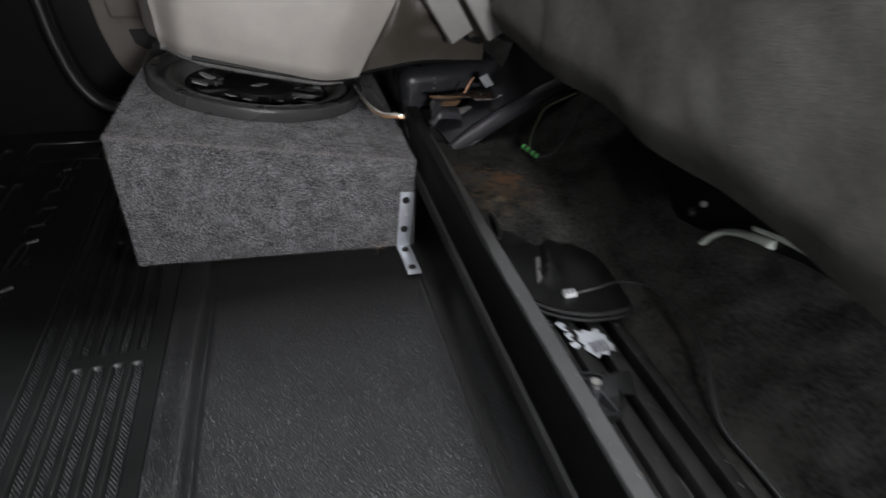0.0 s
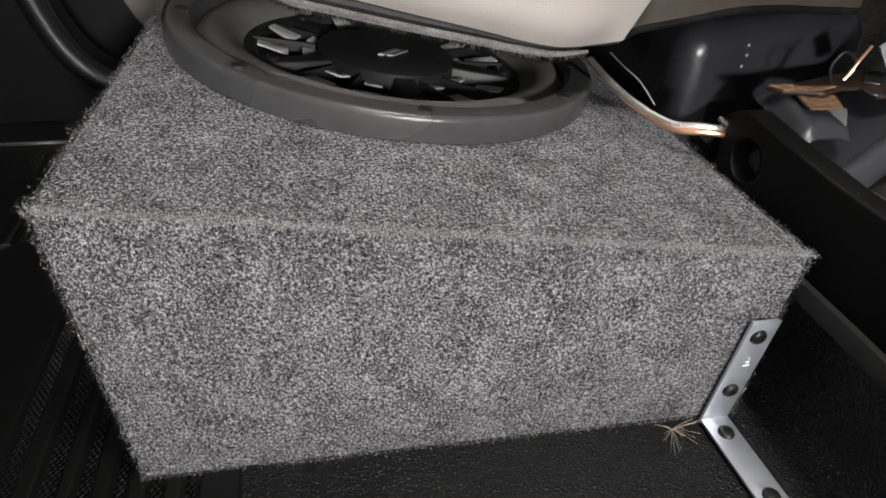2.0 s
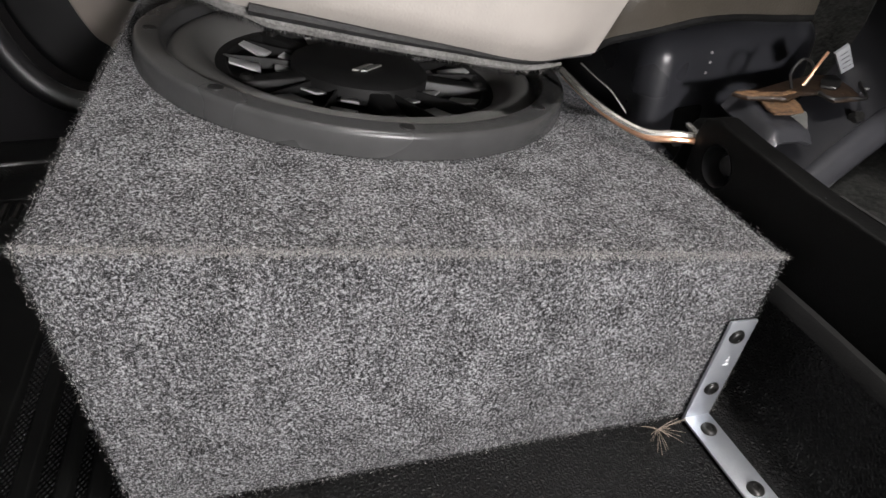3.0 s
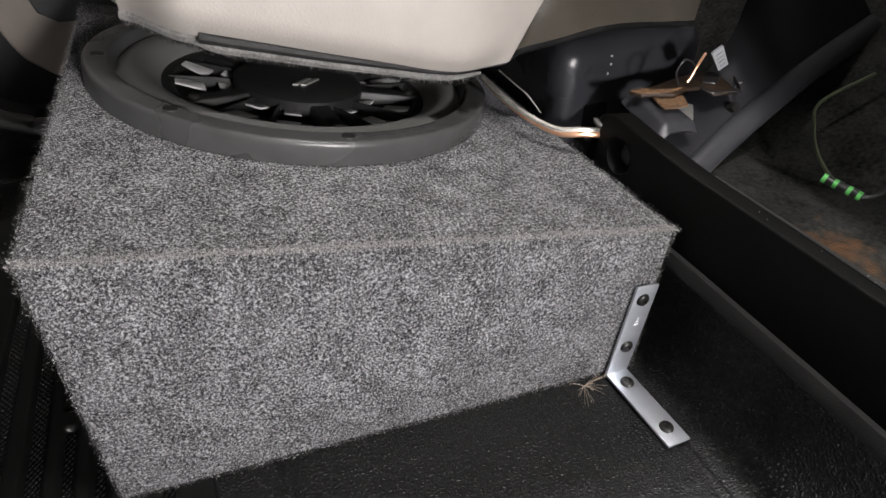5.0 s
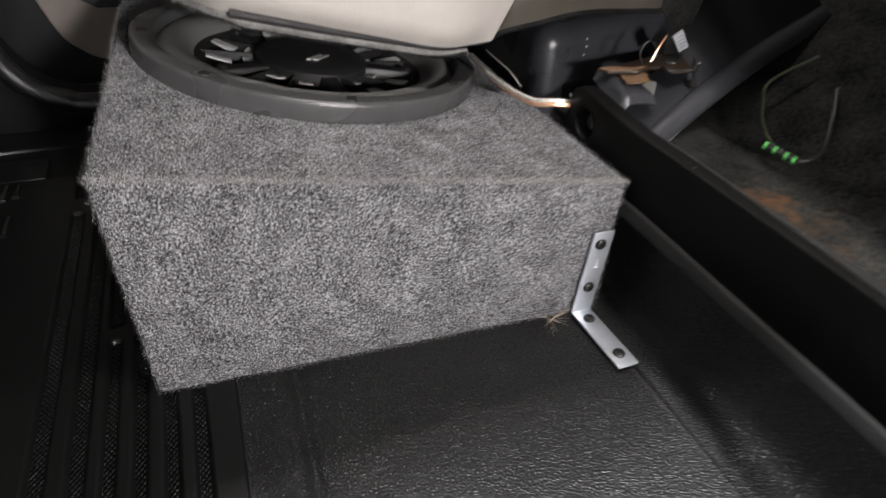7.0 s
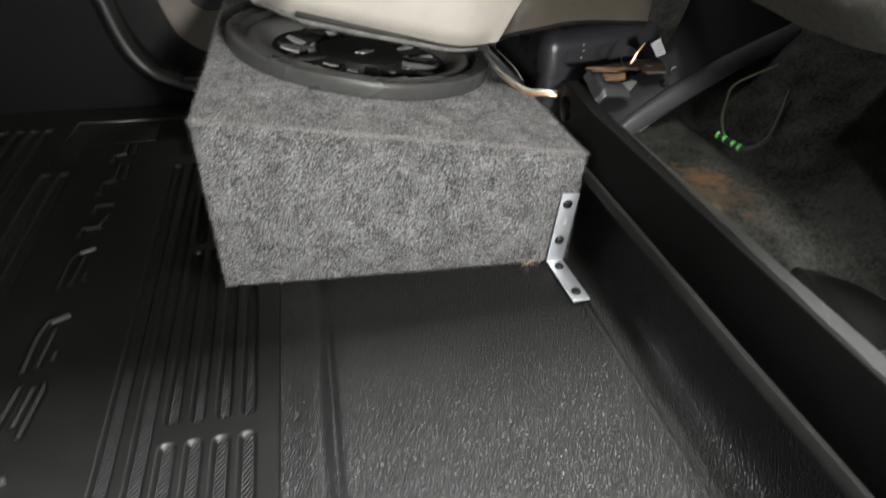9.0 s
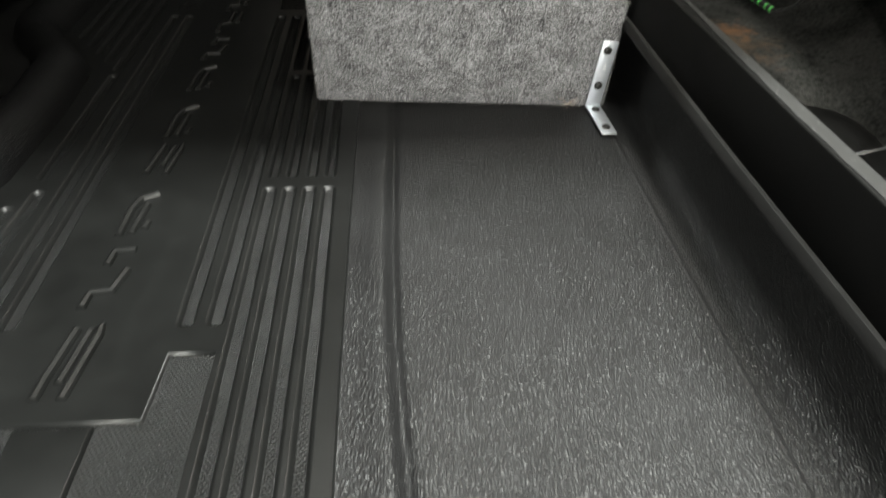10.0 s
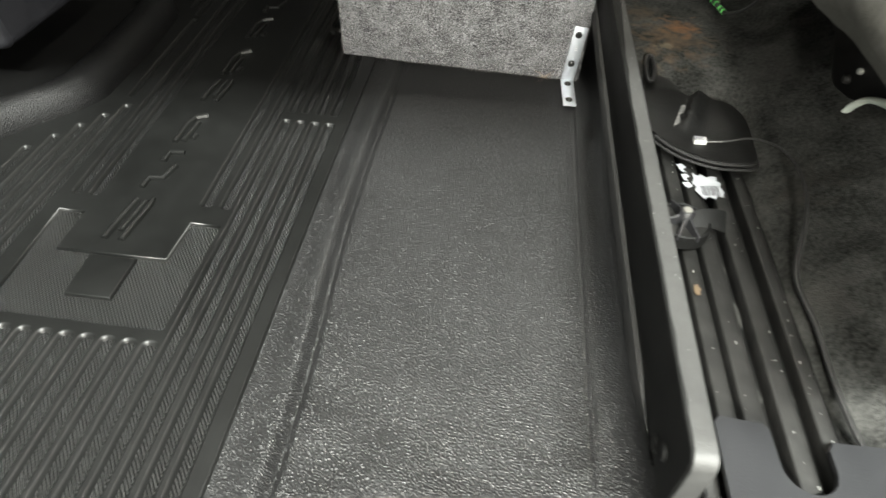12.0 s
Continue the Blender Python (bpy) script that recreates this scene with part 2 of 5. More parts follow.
M_STAMP = material("stamp_mark", (0.75, 0.76, 0.78), (0.85, 0.86, 0.88), 0.5, scale=300)
M_LEATHER = grain_material("beige_leather", (0.35, 0.323, 0.296), (0.4, 0.368, 0.337), 0.46, 0.0030, 0.00014, 0.5)
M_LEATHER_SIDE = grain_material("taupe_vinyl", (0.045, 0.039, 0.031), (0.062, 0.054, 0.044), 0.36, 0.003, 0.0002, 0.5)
M_THREAD = material("seam_thread", (0.42, 0.38, 0.33), None, 0.7, scale=300)
M_EDGE = material("black_edge_strip", (0.007, 0.007, 0.0075), (0.024, 0.024, 0.024), 0.5, scale=300, bump=0.5, bump_scale=1500)
M_FRINGE = material("black_fringe", (0.004, 0.004, 0.004), (0.012, 0.012, 0.012), 0.9, scale=400, spec=0.1)
M_FELT = material("grey_felt", (0.14, 0.136, 0.13), (0.32, 0.312, 0.3), 0.95, scale=500, bump=0.8, bump_scale=900)
M_UNDER = material("seat_underside_carpet", (0.085, 0.083, 0.075), (0.125, 0.122, 0.112), 0.95, scale=190, detail=7, bump=0.35, bump_scale=700, spec=0.15)
M_COPPER = material("copper_wire", (0.72, 0.36, 0.2), (0.85, 0.52, 0.34), 0.28, metal=0.85, scale=120, coat=0.8)
M_TINNED = material("tinned_wire", (0.75, 0.72, 0.66), (0.85, 0.82, 0.76), 0.25, metal=0.85, scale=120, coat=0.8)
M_RUST = material("rusted_steel", (0.014, 0.009, 0.007), (0.24, 0.13, 0.06), 0.8, scale=330, detail=9, bump=0.8, bump_scale=500)
M_GREASE = material("greasy_rusted_steel", (0.003, 0.0027, 0.0025), (0.028, 0.016, 0.009), 0.28, scale=110, detail=8, bump=0.5, bump_scale=400, rough_var=0.15)
M_STEEL = material("dull_steel", (0.3, 0.3, 0.29), (0.42, 0.42, 0.4), 0.45, metal=0.6, scale=90)
M_WHITE = material("white_plastic", (0.3, 0.3, 0.295), (0.4, 0.4, 0.39), 0.45, scale=120)
M_PAPER = material("white_label", (0.19, 0.197, 0.208), (0.26, 0.267, 0.28), 0.5, scale=90)
M_INK = material("label_ink", (0.03, 0.03, 0.035), None, 0.6, scale=200)
M_WIRE = material("black_cable", (0.009, 0.009, 0.009), (0.016, 0.016, 0.016), 0.4, scale=80)
M_GREENWIRE = material("olive_cable", (0.06, 0.075, 0.04), (0.1, 0.115, 0.07), 0.5, scale=80)
M_GREEN = material("green_tape", (0.06, 0.34, 0.06), (0.12, 0.48, 0.12), 0.5, scale=100)
M_RED = material("red_button", (0.6, 0.05, 0.03), None, 0.4)
M_BELT = material("grey_buckle", (0.23, 0.22, 0.215), (0.27, 0.26, 0.25), 0.5, scale=60, bump=0.1)
M_BEIGE = material("beige_door_plastic", (0.17, 0.147, 0.128), (0.2, 0.174, 0.152), 0.55, scale=40, bump=0.25, bump_scale=900)
M_CHANNEL = material("dusty_black_plastic", (0.002, 0.002, 0.0019), (0.012, 0.0118, 0.0111), 0.6, spec=0.22, scale=60, detail=8, bump=0.2, bump_scale=700, rough_var=0.12)
M_TRAY = material("grey_plastic", (0.008, 0.0083, 0.0093), (0.013, 0.0134, 0.0146), 0.36, scale=30, bump=0.15, bump_scale=900)
M_BACK = stained_material("black_moulded_carpet", (0.006, 0.0061, 0.0058), (0.038, 0.0382, 0.036), 0.95,
                          (((0.365, 0.78, 0.14), 0.065, (0.06, 0.043, 0.029)), ((0.33, 0.86, 0.14), 0.04, (0.045, 0.035, 0.026)), ((0.385, 0.82, 0.14), 0.034, (0.1, 0.051, 0.025)), ((0.35, 0.75, 0.135), 0.014, (0.1, 0.085, 0.06)), ((0.345, 0.70, 0.13), 0.016, (0.07, 0.06, 0.045)), ((0.47, 0.47, 0.13), 0.06, (0.032, 0.03, 0.027)), ((0.5, 0.7, 0.17), 0.06, (0.022, 0.021, 0.02)), ((0.47, 0.3, 0.1), 0.05, (0.03, 0.029, 0.027))))
# near-black that paints shade: front footwell and dark openings
M_SHADE_BLACK = material("shade_black", (0.002, 0.002, 0.002), (0.005, 0.005, 0.005), 0.95, scale=200, bump=0.4, bump_scale=500, spec=0.05)
M_FLAP = material("black_felt_flap", (0.0015, 0.0015, 0.0015), (0.0045, 0.0045, 0.0043), 0.5, spec=0.16, scale=90, detail=6, bump=0.3, bump_scale=500)
M_WORN = material("worn_felt", (0.008, 0.008, 0.0078), (0.085, 0.083, 0.08), 0.6, scale=150, detail=8, bump=0.4, bump_scale=600, spec=0.2)
M_DARK = material("charcoal_cloth", (0.007, 0.007, 0.0075), (0.012, 0.012, 0.0125), 0.8, scale=200, bump=0.3)
M_HEADLINER = material("grey_headliner", (0.14, 0.137, 0.13), (0.17, 0.166, 0.16), 0.9, scale=200)
M_LINT = fibre_material("lint_fibre", ((0.0, (0.05, 0.03, 0.018)), (0.5, (0.12, 0.1, 0.08)), (1.0, (0.3, 0.27, 0.23))))
M_SEED = material("seed_fluff", (0.4, 0.32, 0.25), (0.5, 0.42, 0.34), 0.7)
M_BOUNCE = material("unseen_bounce_wall", (0.52, 0.52, 0.51), (0.6, 0.6, 0.59), 0.85, scale=4)
M_CONCRETE = material("concrete", (0.2, 0.2, 0.192), (0.27, 0.27, 0.26), 0.85, scale=12, bump=0.3, bump_scale=80)
M_TUSK = material("pale_green_steel", (0.45, 0.5, 0.45), (0.58, 0.62, 0.56), 0.5, metal=0.3, scale=60)
# glowing lens for the added, unseen roof lights
M_LENS = bpy.data.materials.new("fill_lamp_lens")
M_LENS.use_nodes = True
M_LENS.node_tree.nodes["Principled BSDF"].inputs["Emission Color"].default_value = (1, 0.97, 0.92, 1)
M_LENS.node_tree.nodes["Principled BSDF"].inputs["Emission Strength"].default_value = 3
M_CHIP = material("orange_chip", (0.05, 0.034, 0.018), (0.085, 0.055, 0.03), 0.7, scale=200)


# ---- mesh helpers (plan units; S metres to the unit) ----
def thing(name, base, label, category, group="", kind=""):
    ob = new(name)
    ob.empty_display_size = 0.02
    ob.location = Vector(base) * S
    return tagged(ob, label, category, group, kind)


def world_base(ob):
    return Vector((0, 0, 0)) if ob is None else ob.location + world_base(ob.parent)


def part(name, bm, mat, parent=None, label="", smooth=False, kind=""):
    """Links a bmesh in plan units as one mesh object, under a thing or a part."""
    me = bpy.data.meshes.new(name)
    base = world_base(parent) / S
    bmesh.ops.translate(bm, verts=bm.verts, vec=-base)
    bmesh.ops.scale(bm, verts=bm.verts, vec=(S, S, S))
    bmesh.ops.recalc_face_normals(bm, faces=bm.faces)
    for f in bm.faces:
        f.smooth = smooth
    bm.to_mesh(me)
    bm.free()
    me.materials.append(mat)
    ob = new(name, me)
    ob.parent = parent
    if smooth:
        me.set_sharp_from_angle(angle=radians(42))
    return tagged(ob, label, kind=kind)


def single(name, bm, mat, label, category, smooth=False, kind="", group=""):
    return tagged(part(name, bm, mat, None, label, smooth), category=category, kind=kind, group=group)


def hexa(bm, pts):
    v = [bm.verts.new(p) for p in pts]
    for q in ((3, 2, 1, 0), (4, 5, 6, 7), (0, 1, 5, 4), (1, 2, 6, 5), (2, 3, 7, 6), (3, 0, 4, 7)):
        bm.faces.new([v[i] for i in q])
    return v


def box(x0, x1, y0, y1, z0, z1, bevel=0.0, seg=2, bm=None):
    bm2 = bmesh.new()
    hexa(bm2, ((x0, y0, z0), (x1, y0, z0), (x1, y1, z0), (x0, y1, z0), (x0, y0, z1), (x1, y0, z1), (x1, y1, z1), (x0, y1, z1)))
    if bevel:
        bmesh.ops.bevel(bm2, geom=bm2.edges[:], offset=bevel, segments=seg, affect="EDGES", profile=0.5)
    return merge(bm, bm2) if bm else bm2


def merge(bm, other):
    me = bpy.data.meshes.new("tmp")
    other.to_mesh(me)
    other.free()
    bm.from_mesh(me)
    bpy.data.meshes.remove(me)
    return bm


def bevel_all(bm, w, seg=2, angle=30):
    bmesh.ops.recalc_face_normals(bm, faces=bm.faces)
    bm.normal_update()
    es = [e for e in bm.edges if len(e.link_faces) == 2 and e.calc_face_angle(0) > radians(angle)]
    bmesh.ops.bevel(bm, geom=es, offset=w, segments=seg, affect="EDGES", profile=0.5, clamp_overlap=True)
    return bm


def prism(outline, z0, z1, bm=None, axis="z"):
    """An outline of (a, b) drawn out between z0 and z1 along an axis."""
    bm = bm or bmesh.new()
    put = {"z": lambda a, b, c: (a, b, c), "y": lambda a, b, c: (a, c, b), "x": lambda a, b, c: (c, a, b)}[axis]
    lo = [bm.verts.new(put(a, b, z0)) for a, b in outline]
    hi = [bm.verts.new(put(a, b, z1)) for a, b in outline]
    n = len(lo)
    bm.faces.new(lo[::-1])
    bm.faces.new(hi)
    for i in range(n):
        bm.faces.new((lo[i], lo[(i + 1) % n], hi[(i + 1) % n], hi[i]))
    return bm


def frame_of(d):
    d = d.normalized()
    a = Vector((0, 0, 1)) if abs(d.z) < 0.9 else Vector((1, 0, 0))
    u = d.cross(a).normalized()
    return u, d.cross(u).normalized()


def smooth_line(pts, steps=8):
    p = [Vector(q) for q in pts]
    p = [p[0] * 2 - p[1]] + p + [p[-1] * 2 - p[-2]]
    out = []
    for i in range(1, len(p) - 2):
        for k in range(steps):
            t = k / steps
            out.append(0.5 * (2 * p[i] + (p[i + 1] - p[i - 1]) * t + (2 * p[i - 1] - 5 * p[i] + 4 * p[i + 1] - p[i + 2]) * t * t + (3 * p[i] - p[i - 1] - 3 * p[i + 1] + p[i + 2]) * t ** 3))
    out.append(p[-2])
    return out


def tube(pts, r, seg=8, steps=8, bm=None, squash=1.0):
    bm = bm or bmesh.new()
    line = smooth_line(pts, steps) if steps else [Vector(p) for p in pts]
    rings = []
    u = None
    for i, c in enumerate(line):
        d = (line[min(i + 1, len(line) - 1)] - line[max(i - 1, 0)]).normalized()
        if u is None:
            u, _ = frame_of(d)
        u = (u - d * u.dot(d)).normalized()
        w = d.cross(u)
        rr = r(i / (len(line) - 1)) if callable(r) else r
        rings.append([bm.verts.new(c + u * rr * math.cos(a) + w * rr * squash * math.sin(a)) for a in (2 * math.pi * k / seg for k in range(seg))])
    for a, b in zip(rings, rings[1:]):
        for k in range(seg):
            bm.faces.new((a[k], a[(k + 1) % seg], b[(k + 1) % seg], b[k]))
    bm.faces.new(rings[0][::-1])
    bm.faces.new(rings[-1])
    return bm


def lathe(profile, m, seg=48, bm=None, closed=False):
    """A profile of (radius, height) turned about the z axis of the frame m."""
    bm = bm or bmesh.new()
    rings = []
    for r, h in profile:
        if r < 1e-6:
            rings.append([bm.verts.new(m @ Vector((0, 0, h)))])
        else:
            rings.append([bm.verts.new(m @ Vector((r * math.cos(a), r * math.sin(a), h))) for a in (2 * math.pi * k / seg for k in range(seg))])
    pairs = list(zip(rings, rings[1:])) + ([(rings[-1], rings[0])] if closed else [])
    for a, b in pairs:
        for k in range(seg):
            q = [a[k % len(a)], a[(k + 1) % len(a)], b[(k + 1) % len(b)], b[k % len(b)]]
            q = list(dict.fromkeys(q))
            if len(q) > 2:
                bm.faces.new(q)
    return bm


def sheet(fn, nu, nv, thick=0.0):
    """A grid of points fn(u, v), u and v from 0 to 1, drawn down by a thickness."""
    bm = bmesh.new()
    g = [[bm.verts.new(fn(i / nu, j / nv)) for j in range(nv + 1)] for i in range(nu + 1)]
    for i in range(nu):
        for j in range(nv):
            bm.faces.new((g[i][j], g[i + 1][j], g[i + 1][j + 1], g[i][j + 1]))
    if thick:
        bmesh.ops.recalc_face_normals(bm, faces=bm.faces)
        bmesh.ops.solidify(bm, geom=bm.faces[:], thickness=thick)
    return bm


def sstep(a, b, x):
    t = min(1, max(0, (x - a) / (b - a)))
    return t * t * (3 - 2 * t)


def lump(x, y, z, scale, amount):
    return amount * noise.noise(Vector((x, y, z)) * scale)


# ---- the cab shell ----
def floor_height(x, y):
    """The vinyl floor: a soft bead beside the mat with a groove at its foot, a flat run, and a fine seam line."""
    crest = -0.0905 + 0.011 * (1 - sstep(0.1, 0.45, y)) + 0.002 * math.sin(9 * y)
    fade = 1 - 0.6 * sstep(0.66, 0.84, y)
    z = 0.0082 * fade * math.exp(-((x - crest) / (0.023 if x < crest else 0.0075)) ** 2)
    z -= 0.0062 * fade * math.exp(-((x - crest - 0.0135) / 0.0048) ** 2)
    z += 0.0012 * math.exp(-((x - 0.239) / 0.0022) ** 2)
    z -= 0.004 * (1 - sstep(-0.14, -0.125, x))
    z += lump(x, y, 0, 7, 0.002) * (1 - sstep(0.7, 0.8, y)) + lump(x, y, 3, 25, 0.0006)
    near = (1 - sstep(0.02, 0.26, y)) * sstep(-0.09, -0.04, x)
    return z + (lump(x * 0.7, y * 1.5, 7, 15, 0.013) + lump(x, y * 2.5, 5, 9, 0.006)) * near


def build_floor():
    xs = sorted(set([-1.3, -0.9, -0.6, -0.4, -0.2] + [round(-0.145 + 0.002 * i, 4) for i in range(46)] + [round(-0.05 + 0.02 * i, 4) for i in range(14)] + [round(0.231 + 0.0015 * i, 4) for i in range(10)]))
    ys = [-0.35 + 0.02 * i for i in range(111)]
    bm = bmesh.new()
    g = [[bm.verts.new((x, y, floor_height(x, y))) for y in ys] for x in xs]
    # beyond the seam the vinyl turns up under the rail in a wide cove
    cove = [(0.2465, 0.0009), (0.254, 0.0022), (0.262, 0.0039), (0.27, 0.0066), (0.277, 0.011), (0.283, 0.0185), (0.287, 0.03), (0.2895, 0.05), (0.291, 0.08), (0.292, 0.13)]
    g += [[bm.verts.new((x + lump(x, y, z, 6, 0.0006), y, z + lump(x, y, 0, 7, 0.001))) for y in ys] for x, z in cove]
    for i in range(len(g) - 1):
        for j in range(len(ys) - 1):
            bm.faces.new((g[i][j], g[i + 1][j], g[i + 1][j + 1], g[i][j + 1]))
    bmesh.ops.recalc_face_normals(bm, faces=bm.faces)
    return single("floor", bm, M_VINYL, "black leather-grained vinyl cab floor with raised bead", "floor", True, "structure")


def build_shell():
    # far cab side with the rear door opening: the opening's front edge sweeps down and back
    edge = smooth_line([(-0.455, 1.0, 0), (-0.44, 0.6, 0), (-0.425, 0.30, 0), (-0.415, 0.20, 0), (-0.395, 0.12, 0), (-0.365, 0.072, 0), (-0.32, 0.047, 0), (-0.22, 0.036, 0), (0.45, 0.036, 0)], 5)
    edge2d = [(p.x, p.y) for p in edge]
    outline = [(-1.4, -0.02), (0.8, -0.02), (0.8, 1.3), (0.45, 1.3), (0.45, 0.036)] + edge2d[::-1][1:] + [(-0.455, 1.3), (-1.4, 1.3)]
    bm = bmesh.new()
    vs = [(bm.verts.new((a, 1.53, b)), bm.verts.new((a, 1.6, b))) for a, b in outline]
    n = len(vs)
    for i in range(n):
        bm.faces.new((vs[i][0], vs[(i + 1) % n][0], vs[(i + 1) % n][1], vs[i][1]))
    for k in (0, 1):
        es = [bm.edges.get((vs[i][k], vs[(i + 1) % n][k])) for i in range(n)]
        bmesh.ops.triangle_fill(bm, edges=es, use_beauty=True)
    single("wall_far", bm, M_SIDE, "black plastic cab side trim round the far door opening", "wall", False, "structure")
    seal = tube([(p.x - 0.004, 1.530, p.y - 0.004) for p in edge], 0.017, 16, 0)
    single("trim", seal, M_TRIM, "smooth black rounded trim along the door opening edge", "trim", True, "structure")
    # near side: header and pillars round the open door
    bm = box(-1.4, 0.8, -0.16, -0.12, 1.2, 1.34)
    box(-1.4, -0.85, -0.16, -0.12, -0.02, 1.2, bm=bm)
    box(0.62, 0.8, -0.16, -0.12, -0.02, 1.2, bm=bm)
    single("wall_near", bm, M_PLASTIC, "black trimmed cab side round the open near door", "wall", False, "structure")
    single("wall_back", box(0.76, 0.8, -0.12, 1.53, -0.02, 1.3), M_DARK, "dark carpeted cab back wall behind the seats", "wall", False, "structure")
    single("wall_front", box(-1.4, -1.36, -0.12, 1.53, -0.02, 1.3), M_DARK, "dark dashboard side closing the cab", "wall", False, "structure")
    single("ceiling", box(-1.4, 0.8, -0.16, 1.6, 1.3, 1.34), M_HEADLINER, "grey cloth cab headliner", "ceiling", False, "structure")
    # unseen garage shell added round the truck, pale to bounce light in
    single("ground", box(-4, 4, -4.5, 4, -0.62, -0.6), M_CONCRETE, "unseen grey concrete ground added under the truck", "floor", False, "structure")
    bm = box(-4, 4, -4.6, -4.5, -0.6, 3.4)
    box(-4.1, -4, -4.6, 4, -0.6, 3.4, bm=bm)
    box(4, 4.1, -4.6, 4, -0.6, 3.4, bm=bm)
    box(-4.1, 4.1, 4, 4.1, -0.6, 3.4, bm=bm)
    single("wall_bounce", bm, M_BOUNCE, "unseen pale walls added round the truck to bounce light", "wall", False, "structure")
    single("ceiling_bounce", box(-4.1, 4.1, -4.6, 4.1, 3.4, 3.5), M_BOUNCE, "unseen pale ceiling added to bounce light", "ceiling", False, "structure")


def build_fill_domes():
    for dx, dy, deep, power in FILL_DOMES:
        t = thing("added_dome", (dx, dy, 1.3), "unseen dome light added on the headliner as fill", "ceiling lamp", "roof lights")
        part("bezel", box(dx - 0.11, dx + 0.11, dy - 0.07, dy + 0.07, 1.288, 1.3, 0.004), M_BELT, t)
        part("lens", box(dx - 0.09, dx + 0.09, dy - 0.055, dy + 0.055, 1.28, 1.2895, 0.003), M_LENS, t, "glowing lens of the added dome light")


def hump_edge(y):
    """Front boundary of the flat floor: the tunnel stands out in the middle."""
    d = abs(y - 0.816)
    return -0.560 - 0.012 * sstep(0.0, 0.2, d) * (y > 0.816) - 0.10 * sstep(0.14, 0.32, d) - 0.02 * sstep(0.34, 0.7, d)


def build_hump():
    def roll(u, v):
        y = -0.12 + 1.64 * v
        a = math.pi * (0.04 + 0.9 * u)
        x = hump_edge(y) - 0.022 + 0.042 * math.cos(a)
        return (x, y, 0.052 * math.sin(a) - 0.004 + lump(x, y, 0, 9, 0.002))
    single("floor_tunnel", sheet(roll, 24, 120, 0.004), M_HUMP, "black grained vinyl roll along the floor tunnel", "floor", True, "structure")

    def front(u, v):
        y = -0.12 + 1.64 * v
        x = (hump_edge(y) - 0.05) * (1 - u) - 1.36 * u
        return (x, y, 0.004 + lump(x, y, 3, 6, 0.004))
    # colour holds the shade that the front seats throw here
    single("floor_front", sheet(front, 20, 60, 0.01), M_SHADE_BLACK, "front footwell carpet, blackened to paint the seats' shade", "floor", True, "structure")


# ---- the ribbed rubber mat ----
def offset_loop(pts, d):
    """A closed loop of (x, y), counter-clockwise, moved outwards by d."""
    out = []
    n = len(pts)
    for i in range(n):
        p, q, r = (Vector(pts[j % n]) for j in (i - 1, i, i + 1))
        a, b = (q - p).normalized(), (r - q).normalized()
        na, nb = Vector((a.y, -a.x)), Vector((b.y, -b.x))
        m = (na + nb).normalized()
        out.append(q + m * d / max(0.4, m.dot(na)))
    return [tuple(q) for q in out]


def round_rect(x0, x1, y0, y1, r=0.0042):
    pts = []
    for cx, cy, a0 in ((x1 - r, y0 + r, -90), (x1 - r, y1 - r, 0), (x0 + r, y1 - r, 90), (x0 + r, y0 + r, 180)):
        pts += [(cx + r * math.cos(radians(a0 + 30 * k)), cy + r * math.sin(radians(a0 + 30 * k))) for k in range(4)]
    return pts


def mat_drift(x, y):
    """The mat's pattern fans out a little towards its far end."""
    return x + (-0.0135 + 0.0842 * (x + 0.23)) * max(0.0, y - 0.43)


